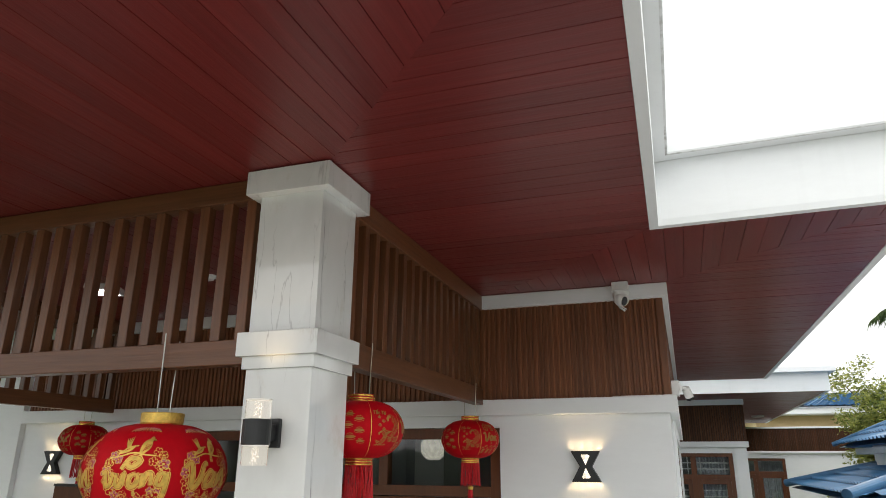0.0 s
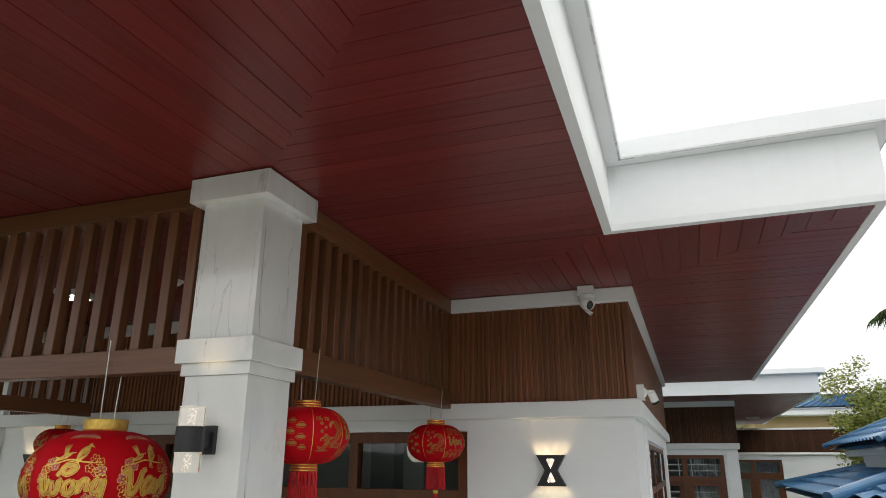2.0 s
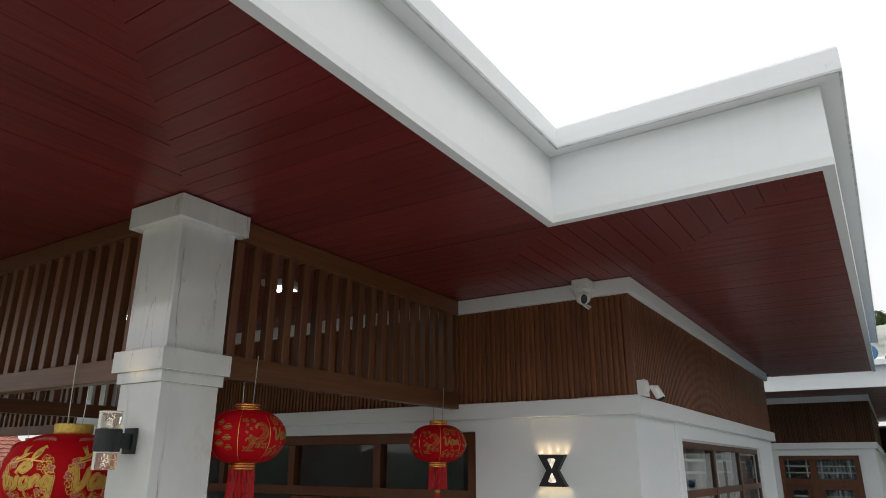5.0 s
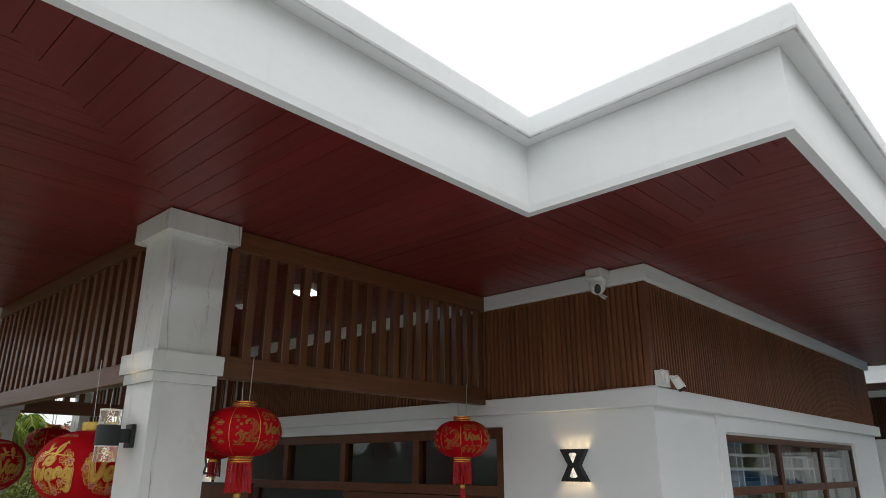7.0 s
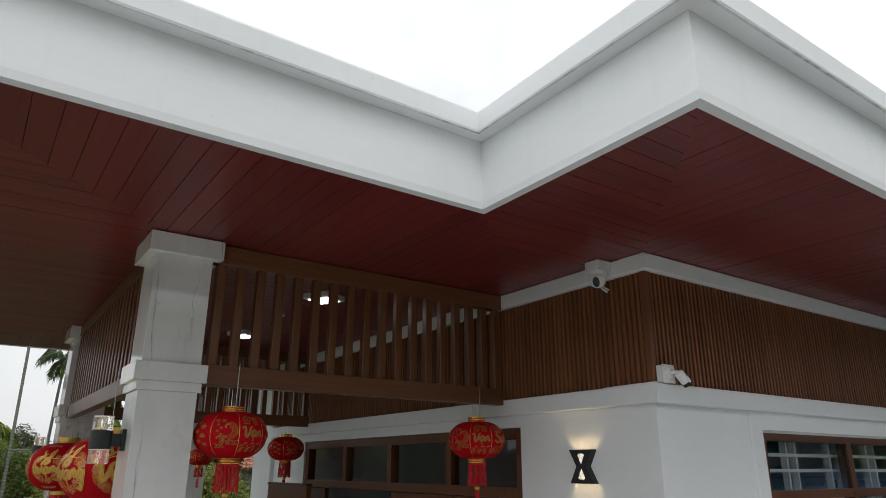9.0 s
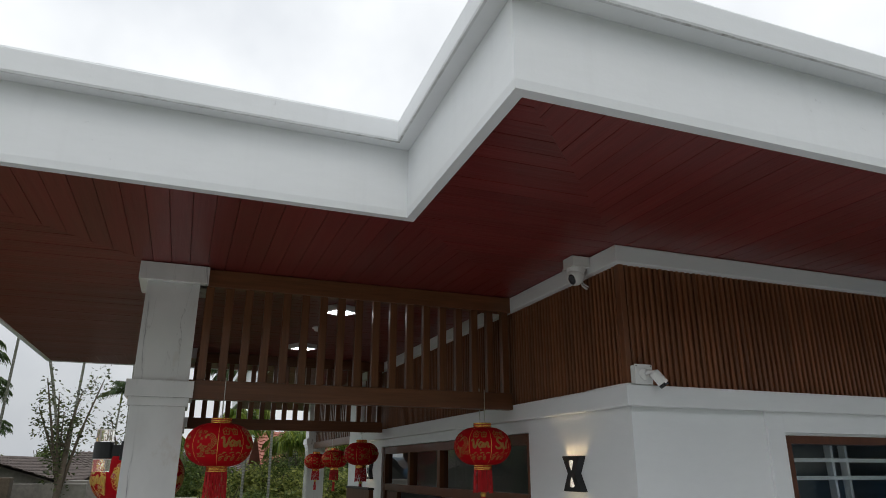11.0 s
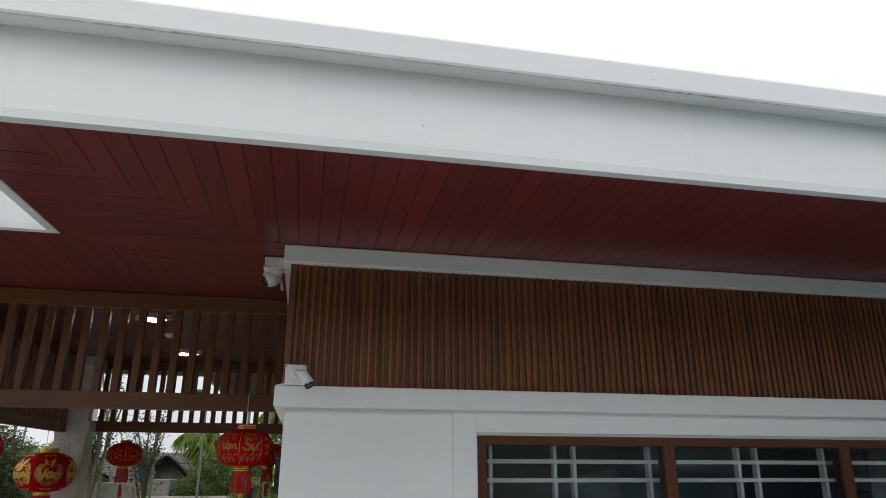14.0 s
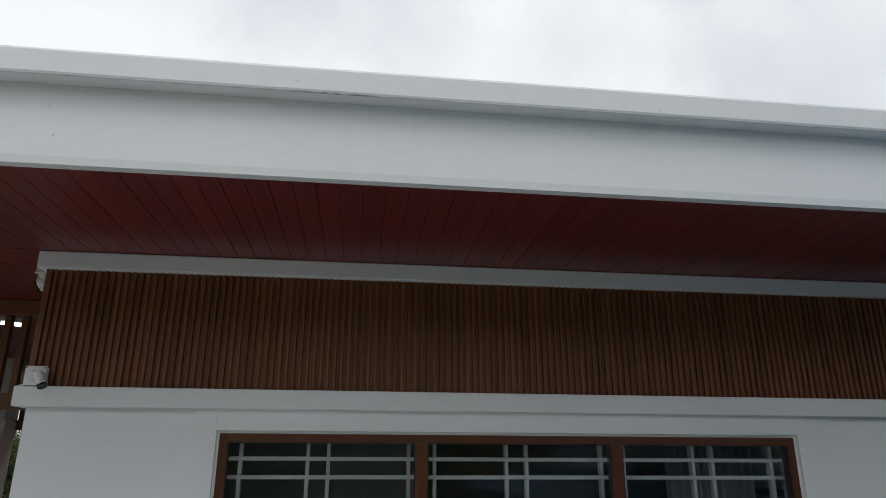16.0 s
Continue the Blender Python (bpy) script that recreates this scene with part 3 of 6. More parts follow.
def slat_mesh(along_x, z0, z1):
    """One flute of the cladding: a raised ridge with worn edges between two half grooves."""
    d = 0.0165
    prof = [(-0.0192, -0.0002), (-0.0118, 0.0), (-0.0106, -0.0015), (-0.0098, -d + 0.0030), (-0.0078, -d + 0.0006), (-0.0050, -d), (0.0050, -d), (0.0078, -d + 0.0006), (0.0098, -d + 0.0030), (0.0106, -0.0015), (0.0118, 0.0), (0.0192, -0.0002)]
    bm = bmesh.new()
    lo = [bm.verts.new((a, b, z0) if along_x else (-b, a, z0)) for a, b in prof]
    hi = [bm.verts.new((a, b, z1) if along_x else (-b, a, z1)) for a, b in prof]
    for i in range(len(prof) - 1):
        bm.faces.new((lo[i], lo[i + 1], hi[i + 1], hi[i]) if along_x else (lo[i + 1], lo[i], hi[i], hi[i + 1]))
    bm.faces.new(lo[::-1] if along_x else lo)
    bm.faces.new(hi if along_x else hi[::-1])
    return mesh_of("slat", bm, CLAD)


part("cladding_back", boxes((-5.62, -0.072, 4.6542, WALL_Y - 0.0003, 2.722, 3.374)), GROOVE_SHADE, wall_front)
part("cladding_back", boxes((WALL_X + 0.0003, -0.0692, WALL_Y, NORTH - 0.06, 2.722, 3.374)), GROOVE_SHADE, wall_side)
part("corner_strip", boxes((-0.096, -0.049, 4.634, 4.668, 2.724, 3.374), bevel=0.005), CLAD, wall_front, "brown wood corner strip")

# ---- porch ceiling lights and sensor ----
def ceiling_light(x, y):
    t = thing("ceiling_light", "lit square white surface ceiling light on the red soffit", "ceiling light", "porch ceiling lights", (x, y, SOFFIT), 28)
    part("housing", boxes((-0.108, 0.108, -0.108, 0.108, -0.042, 0.0), bevel=0.008), WHITE_PLASTIC, t)
    part("diffuser", boxes((-0.080, 0.080, -0.080, 0.080, -0.045, -0.040), bevel=0.002), PANEL_GLOW, t, "glowing white diffuser")


ceiling_light(-2.04, 3.53)
ceiling_light(-3.77, 3.53)
sensor = thing("smoke_sensor", "small white round sensor on the soffit", "sensor", at=(-2.87, 3.51, SOFFIT))
part("base", lathe([(0.045, -0.014), (0.05, -0.010), (0.05, 0.0)], 20), WHITE_PLASTIC, sensor, smooth=False)
part("dome", lathe([(0.012, -0.036), (0.030, -0.030), (0.036, -0.014)], 20), WHITE_PLASTIC, sensor)


# ---- windows and doors ----
window_1 = thing("window_1", "wide brown-framed window with three panes and white bars behind", "window", at=(-0.075, 5.665, 1.0))
tagged(window_1, kind="structure")
YW, ZW = 9.03 - 5.665, 2.488 - 1.0
part("reveal", boxes((-0.06, -0.003, -0.0115, 0.002, 0, ZW + 0.0135), (-0.06, -0.003, YW - 0.002, YW + 0.0115, 0, ZW + 0.0135), (-0.06, -0.003, 0.002, YW - 0.002, ZW + 0.001, ZW + 0.0135)), PLASTER, window_1, "thin white plaster reveal")
part("window_frame", boxes((-0.075, 0.000, 0.003, 0.048, 0, ZW), (-0.075, 0.000, YW - 0.048, YW - 0.003, 0, ZW), (-0.075, 0.000, 0.048, YW - 0.048, ZW - 0.044, ZW), (-0.075, 0.000, 0.048, YW - 0.048, 0, 0.05), bevel=0.003), FRAME, window_1)
for a in (1.075, 2.212):
    part("mullion", boxes((-0.075, 0.002, a, a + 0.068, 0.05, ZW - 0.044), bevel=0.003), FRAME, window_1)
EDGES = [0.048, 1.075, 1.143, 2.212, 2.280, YW - 0.048]
for a, b in zip(EDGES[::2], EDGES[1::2]):
    part("transom_rail", boxes((-0.070, -0.001, a, b, 1.085, 1.14), bevel=0.003), FRAME, window_1)
    part("pane", boxes((-0.020, -0.014, a, b, 1.14, ZW - 0.044)), GLASS, window_1)
    part("pane", boxes((-0.020, -0.014, a, b, 0.05, 1.085)), GLASS, window_1)
    part("bead", boxes((-0.014, -0.006, a, a + 0.006, 1.14, ZW - 0.044), (-0.014, -0.006, b - 0.006, b, 1.14, ZW - 0.044), (-0.014, -0.006, a + 0.006, b - 0.006, ZW - 0.050, ZW - 0.044)), BLACK, window_1)

# security bars stand behind the panes
grill = thing("window_grill", "white painted steel window bars behind the glass", "window grill", at=(-0.20, 5.665, 1.0))
for y in (0.105, 0.475, 0.590, 1.045, 1.195, 1.617, 1.737, 2.190, 2.330, 2.765, 2.890, 3.268):
    part("upright", boxes((-0.036, 0.010, y - 0.010, y + 0.010, 0.02, ZW - 0.03), bevel=0.002, seg=1), GRILL, grill)
for z in (0.2, 0.3, 0.72, 0.82, 1.259, 1.358):
    part("crossbar", boxes((-0.008, 0.014, 0.02, YW - 0.02, z - 0.011, z + 0.011), bevel=0.002, seg=1), GRILL, grill)

# the wide door and transom windows of the porch
door_1 = thing("door_1", "brown wooden porch doors with a row of glazed transom panes", "door", at=(-4.78, WALL_Y, 0.16))
tagged(door_1, kind="structure")
XW, ZD = 3.575, 2.535 - 0.16
part("door_frame", boxes((0.004, 0.075, 0.02, 0.11, 0, ZD - 0.004), (XW - 0.075, XW - 0.004, 0.02, 0.11, 0, ZD - 0.004), (0.075, XW - 0.075, 0.02, 0.11, ZD - 0.075, ZD - 0.004), bevel=0.003), FRAME, door_1)
part("transom_rail", boxes((0.075, XW - 0.075, 0.022, 0.108, 1.915, 1.985), bevel=0.003), FRAME, door_1)
cuts = [0.075, 0.895, 0.965, 1.755, 1.825, 2.655, 2.725, XW - 0.075]
for a in (0.895, 1.755, 2.655):
    part("mullion", boxes((a, a + 0.07, 0.022, 0.108, 1.985, ZD - 0.075), bevel=0.003), FRAME, door_1)
for a, b in zip(cuts[::2], cuts[1::2]):
    part("pane", boxes((a, b, 0.062, 0.068, 1.985, ZD - 0.075)), GLASS, door_1)


def leaf(parent, at, turn, w, h):
    m = pose(*at, 0, 0, turn)
    part("leaf", boxes((0, 0.11, -0.022, 0.022, 0, h), (w - 0.11, w, -0.022, 0.022, 0, h), (0.11, w - 0.11, -0.022, 0.022, h - 0.13, h), (0.11, w - 0.11, -0.022, 0.022, 0, 0.25), bevel=0.004), FRAME, parent, at=m)
    part("pane", boxes((0.11, w - 0.11, -0.003, 0.003, 0.25, h - 0.13)), GLASS, parent, at=m)


leaf(door_1, (XW - 0.08, 0.065, 0.02), 180, 0.85, 1.89)
leaf(door_1, (XW - 0.93, 0.065, 0.02), 180, 0.85, 1.89)
leaf(door_1, (0.08, 0.065, 0.02), 0, 0.40, 1.89)
folded = thing("door_leaf", "dark brown wooden door leaf standing open before the wall", "door", at=(-4.72, 4.27, 0.18))
part("panel", boxes((0, 0.97, -0.022, 0.022, 0, 1.93), bevel=0.005), FRAME, folded)
part("edge_cap", boxes((-0.002, 0.972, -0.030, 0.030, 1.925, 1.945), bevel=0.003), BLACK, folded, "dark top edge")

# rooms: a few plain things behind the glass
pendant = thing("pendant_lamp", "round white petal pendant lamp hanging in the room", "pendant lamp", at=(-3.18, 8.74, 2.49))
pendant.matrix_basis = pendant.matrix_basis @ Matrix.Scale(1.25, 4)
part("core", lathe([(0.02, -0.11)] + [(0.112 * math.sin(math.pi * (i + 1) / 10), -0.105 + 0.21 * (i + 1) / 10) for i in range(9)] + [(0.02, 0.11)], 20), WHITE_PLASTIC, pendant, smooth=True)
pet = bmesh.new()
rim = [pet.verts.new((0.034 * math.sin(a) * (0.75 + 0.25 * math.cos(a)), -0.004 + 0.010 * math.cos(a), -0.048 * math.cos(a))) for a in [2 * math.pi * k / 10 for k in range(10)]]
tip = pet.verts.new((0, -0.017, -0.008))
for k in range(10):
    pet.faces.new((rim[k], rim[(k + 1) % 10], tip))
me_petal = mesh_of("petal", pet, SHADE_GLOW, True)
for ring_, lat in enumerate((-62, -36, -10, 16, 42)):
    n_pet = (7, 11, 13, 13, 10)[ring_]
    for k in range(n_pet):
        az = 360 * (k + 0.5 * (ring_ % 2)) / n_pet
        petal = new("petal", me_petal)
        petal.parent = pendant
        petal.matrix_basis = pose(0, 0, 0, 0, 0, az) @ pose(0, 0, 0, -lat, 0, 0) @ pose(0, -0.122, 0)
part("cord", tube([(0, 0, 0.10), (0, 0, 0.294)], 0.004, 6), BLACK, pendant)
for x0, x1, h in ((-1.5, -0.45, 2.0),):
    cab = thing("wardrobe", "tall grey wardrobe against the inner wall", "wardrobe", at=(x0, 9.2, 0.16))
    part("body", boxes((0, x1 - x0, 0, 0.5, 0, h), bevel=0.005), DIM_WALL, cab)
    part("door", boxes((0.01, (x1 - x0) / 2 - 0.004, -0.02, -0.001, 0.05, h - 0.02), bevel=0.003), CURTAIN, cab)
    part("door", boxes(((x1 - x0) / 2 + 0.004, x1 - x0 - 0.01, -0.02, -0.001, 0.05, h - 0.02), bevel=0.003), CURTAIN, cab)


def curtain(x0, x1, y, z0, z1, along_x=True, cloth=CURTAIN, label="grey cloth curtain hanging behind the window"):
    bm = bmesh.new()
    n = 60
    lo, hi = [], []
    for i in range(n + 1):
        a = x0 + (x1 - x0) * i / n
        b = y + 0.03 * math.sin(i * 1.25) + 0.012 * math.sin(i * 2.9)
        p = (a, b) if along_x else (b, a)
        lo.append(bm.verts.new((*p, z0)))
        hi.append(bm.verts.new((*p, z1)))
    for i in range(n):
        bm.faces.new((lo[i], lo[i + 1], hi[i + 1], hi[i]))
    ob = new("curtain", mesh_of("curtain", bm, cloth, True))
    so = ob.modifiers.new("thick", "SOLIDIFY")
    so.thickness = 0.004
    return tagged(ob, label, "curtain")


curtain(8.35, 8.95, -0.42, 0.4, 2.6, False)

# ---- wall lamps ----
def spot_at(name, at, down, energy, size, tilt=0.0):
    """The lamp inside a wall light, shining up or down."""
    lamp = new(name, bpy.data.lights.new(name, "SPOT"))
    lamp.data.energy, lamp.data.color, lamp.data.spot_size, lamp.data.spot_blend, lamp.data.shadow_soft_size = energy, (1.0, 0.72, 0.40), radians(size), 0.9, 0.006
    lamp.matrix_world = look(at, (at[0] + tilt, at[1] + 0.04, at[2] + (-1 if down else 1)))
    return lamp


def hourglass(x, y, z):
    t = thing("wall_lamp", "black hourglass wall lamp with lit crystal windows on white plaster", "wall lamp", "hourglass wall lamps", (x, y, z))
    w, k, h, d = 0.092, 0.037, 0.096, 0.040
    bm = bmesh.new()
    outline = [(-w, -h), (w, -h), (k, 0), (w, h), (-w, h), (-k, 0)]
    # front sheet with two kite-shaped windows
    def kite(s):
        return [(-0.030, s * 0.066), (-0.018, s * 0.074), (0.018, s * 0.074), (0.030, s * 0.066), (0.0, s * 0.008)]
    fr = [bm.verts.new((a, -d, b)) for a, b in outline]
    bk = [bm.verts.new((a, 0, b)) for a, b in outline]
    up, dn = [[bm.verts.new((a, -d, b)) for a, b in kite(s)] for s in (1, -1)]
    # faces between the outline and the windows
    for f in ((fr[4], up[0], up[4], fr[5]), (fr[4], up[1], up[0]), (fr[4], fr[3], up[2], up[1]), (fr[3], up[3], up[2]), (fr[3], fr[2], up[4], up[3]),
              (fr[0], fr[5], dn[4], dn[0]), (fr[0], dn[0], dn[1]), (fr[0], dn[1], dn[2], fr[1]), (fr[1], dn[2], dn[3]), (fr[1], dn[3], dn[4], fr[2]), (fr[5], up[4], fr[2], dn[4])):
        bm.faces.new(f)
    for i in (1, 2, 4, 5):
        j = (i + 1) % 6
        bm.faces.new((fr[i], fr[j], bk[j], bk[i]))
    bmesh.ops.recalc_face_normals(bm, faces=bm.faces[:])
    ob = part("body", bm, BLACK, t)
    so = ob.modifiers.new("sheet", "SOLIDIFY")
    so.thickness, so.offset = 0.005, 0
    for s in (1, -1):
        bm = bmesh.new()
        rim = [(a * 0.94, -d + 0.004, b) for a, b in kite(s)]
        for i in range(5):
            p, q = rim[i], rim[(i + 1) % 5]
            m = ((p[0] + q[0]) / 2, -d, (p[2] + q[2]) / 2)
            bm.faces.new([bm.verts.new(v) for v in (p, m, (0, -d - 0.010, s * 0.050))])
            bm.faces.new([bm.verts.new(v) for v in (m, q, (0, -d - 0.010, s * 0.050))])
        part("crystal", bm, CRYSTAL_GLOW, t, "glowing clear crystal window")
        for i in range(4):
            a = -0.066 + 0.044 * i
            part("bulb", lathe([(0.004, -0.008), (0.007, 0.0), (0.002, 0.008)], 10), LAMP_GLOW, t, "small warm lit bulb", at=pose(a, -0.016, s * 0.080))
    part("back_plate", boxes((-0.035, 0.035, -0.008, 0.0, -0.08, 0.08)), BLACK, t)
    for i in range(4):
        a = x - 0.066 + 0.044 * i
        spot_at("wall_lamp_light", (a, y - 0.013, z + 0.085), False, 1.2, 60, 0.40 * (i - 1.5))
        spot_at("wall_lamp_light", (a, y - 0.013, z - 0.085), True, 1.2, 60, 0.40 * (i - 1.5))
    return t


hourglass(-0.622, WALL_Y - 0.001, 2.281)
hourglass(-5.22, WALL_Y - 0.001, 2.281)


def bubble_lamp(x, y):
    """A black cylinder lamp on a column with clear bubbled acrylic above and below."""
    t = thing("column_lamp", "black cylinder wall lamp with clear bubbled acrylic ends on the column", "wall lamp", "column lamps", (x, y, 2.40))
    part("back_plate", boxes((-0.035, 0.035, -0.020, 0.0, -0.052, 0.052), bevel=0.003), BLACK, t)
    part("arm", boxes((-0.022, 0.022, -0.075, -0.019, -0.030, 0.030), bevel=0.003), BLACK, t)
    c = pose(0, -0.108, 0)
    part("body", lathe([(0.049, -0.044), (0.051, -0.042), (0.051, 0.042), (0.049, 0.044)], 28), BLACK, t, at=c, smooth=False)
    rnd = random.Random(int(x * 100))
    for s in (1, -1):
        z0, z1 = (0.045, 0.114) if s > 0 else (-0.114, -0.045)
        part("acrylic", lathe([(0.044, z0), (0.046, z0 + 0.003), (0.046, z1 - 0.003), (0.044, z1)], 28), ACRYLIC, t, "clear acrylic cylinder", at=c)
        bm = bmesh.new()
        for q in range(64):
            r = 0.013 * math.sqrt(rnd.random())
            a = rnd.uniform(0, 6.28)
            k = rnd.uniform(0.0008, 0.0021)
            bmesh.ops.create_icosphere(bm, subdivisions=1, radius=k, matrix=Matrix.Translation((r * math.cos(a), r * math.sin(a), rnd.uniform(z0 + 0.006, z1 - 0.006))))
        tagged(part("bubbles", bm, BUBBLE_GLOW, t, "tiny lit air bubbles", at=c), kind="stuff")
        part("rim", lathe([(0.0465, z1 - 0.004), (0.0475, z1 - 0.003), (0.0475, z1 - 0.001), (0.0465, z1)], 28, False), FROST, t, "frosted bright rim", at=c)
    spot_at("column_lamp_light", (x, y - 0.108, 2.52), False, 1.1, 80)
    spot_at("column_lamp_light", (x, y - 0.108, 2.28), True, 1.1, 80)
    return t


bubble_lamp(CX + 0.002, CY - 0.1475)
bubble_lamp(CX2 + 0.002, CY - 0.1475)

# ---- security cameras ----
turret = thing("dome_camera", "white turret security camera hanging from a box at the trim", "security camera", at=(-0.312, 4.535, SOFFIT))
part("junction_box", boxes((-0.054, 0.054, -0.056, 0.058, -0.060, -0.003), bevel=0.006), WHITE_PLASTIC, turret)
part("plate", boxes((-0.058, 0.058, -0.062, 0.056, -0.068, -0.061), bevel=0.003), WHITE_PLASTIC, turret)
part("base", lathe([(0.046, -0.108), (0.052, -0.102), (0.056, -0.080), (0.057, -0.069), (0.052, -0.067)], 28), WHITE_PLASTIC, turret, smooth=False, at=pose(0, -0.005, 0))
eye_aim = Matrix.Translation((0.004, -0.014, -0.116)) @ Vector((0.50, -0.86, -0.62)).to_track_quat("Z", "Y").to_matrix().to_4x4()
part("eyeball", lathe([(0.052 * math.cos(a), 0.052 * math.sin(a)) for a in [-1.5 + 0.25 * k for k in range(12)]], 28), WHITE_PLASTIC, turret, smooth=True, at=eye_aim)
part("lens_window", lathe([(0.008, 0.0545), (0.017, 0.0530), (0.0205, 0.0500), (0.0205, 0.040)], 24), DARK_LENS, turret, "black oval lens window", at=eye_aim @ Matrix.Diagonal((1.0, 1.5, 1.0, 1.0)))
part("cable", tube([(-0.034, 0.030, -0.090), (-0.030, 0.040, -0.130), (-0.016, 0.046, -0.160), (0.018, 0.050, -0.186)], 0.0066, 8), WHITE_PLASTIC, turret, smooth=True)
part("cable", tube([(-0.028, 0.034, -0.090), (-0.022, 0.044, -0.128), (-0.006, 0.050, -0.152), (0.030, 0.052, -0.176)], 0.0044, 8), WHITE_PLASTIC, turret, smooth=True)

bullet = thing("bullet_camera", "white bullet security camera on a square box at the wall corner", "security camera", at=(-0.045, 4.700, 2.772))
part("junction_box", boxes((0.0, 0.048, -0.056, 0.056, -0.055, 0.054), bevel=0.005), WHITE_PLASTIC, bullet)
part("box_lid", boxes((0.046, 0.053, -0.060, 0.060, -0.058, 0.058), bevel=0.003), WHITE_PLASTIC, bullet)
for y in (-0.051, 0.051):
    part("screw", lathe([(0.004, 0), (0.004, 0.002)], 8), BLACK, bullet, at=pose(0.053, y, 0.048, 0, 90, 0))
part("mount", lathe([(0.034, 0.0), (0.034, 0.008), (0.026, 0.014), (0.016, 0.018)], 24), WHITE_PLASTIC, bullet, at=pose(0.053, 0.0, 0.0, 0, 90, 0))
part("arm", tube([(0.065, 0.0, 0.0), (0.085, 0.012, 0.010), (0.100, 0.030, 0.008), (0.104, 0.040, 0.0)], 0.011, 12), WHITE_PLASTIC, bullet, smooth=True)
part("knuckle", lathe([(0.010, -0.012), (0.014, -0.008), (0.014, 0.008), (0.010, 0.012)], 16), WHITE_PLASTIC, bullet, at=pose(0.098, 0.032, 0.004, 90, 0, 0))
aim = Matrix.Translation((0.100, 0.040, -0.002)) @ Vector((0.34, 0.66, -0.98)).to_track_quat("Z", "Y").to_matrix().to_4x4() @ Matrix.Diagonal((1.12, 1.12, 0.95, 1.0))
part("barrel", lathe([(0.018, -0.016), (0.0255, -0.010), (0.0265, 0.0), (0.0265, 0.070), (0.0255, 0.071)], 26), WHITE_PLASTIC, bullet, at=aim)
part("front", lathe([(0.0250, 0.070), (0.0255, 0.072), (0.0262, 0.072), (0.0262, 0.090), (0.0235, 0.093), (0.0200, 0.088)], 26), DARK_LENS, bullet, "black lens face", at=aim)
visor = bmesh.new()
strip = [[visor.verts.new((r * math.cos(a), r * math.sin(a), z)) for a in [0.1 + 2.94 * k / 20 for k in range(21)]] for r, z in ((0.0275, 0.012), (0.0282, 0.081), (0.0272, 0.081), (0.0267, 0.012))]
for p, q in zip(strip, strip[1:] + strip[:1]):
    for k in range(20):
        visor.faces.new((p[k], p[k + 1], q[k + 1], q[k]))
part("visor", visor, WHITE_PLASTIC, bullet, at=aim)
bullet.matrix_basis = bullet.matrix_basis @ Matrix.Scale(0.88, 4)
part("badge", boxes((0.0, 0.030, -0.004, 0.004, 0.0, 0.0008)), BLACK, bullet, "small dark badge", at=aim @ pose(0.0283, 0.0, 0.030, 0, 90, 0) @ pose(0, 0, 0, 0, 0, 180))
cable = tube([(-0.02, 4.668, 2.728), (-0.045, 4.61, 2.724), (-0.12, 4.606, 2.7225), (-0.30, 4.61, 2.7225), (-0.42, 4.622, 2.7225)], 0.004, 6)
tagged(new("camera_cable", mesh_of("camera_cable", cable, WHITE_PLASTIC, True)), "thin white cable lying along the ledge", "cable")

# ---- lanterns ----
def glyphs(text, size, fat=0.030, lean=0.3):
    """Flat outline triangles of a text in the built-in font, as points and faces centred on zero."""
    cu = bpy.data.curves.new("text", "FONT")
    cu.body, cu.size, cu.align_x, cu.align_y, cu.resolution_u = text, size, "CENTER", "CENTER", 3
    cu.offset, cu.shear = size * fat, lean
    ob = bpy.data.objects.new("text", cu)
    me = bpy.data.meshes.new_from_object(ob)
    out = [tuple(v.co[:2]) for v in me.vertices], [tuple(p.vertices) for p in me.polygons]
    bpy.data.objects.remove(ob)
    bpy.data.meshes.remove(me)
    bpy.data.curves.remove(cu)
    return out


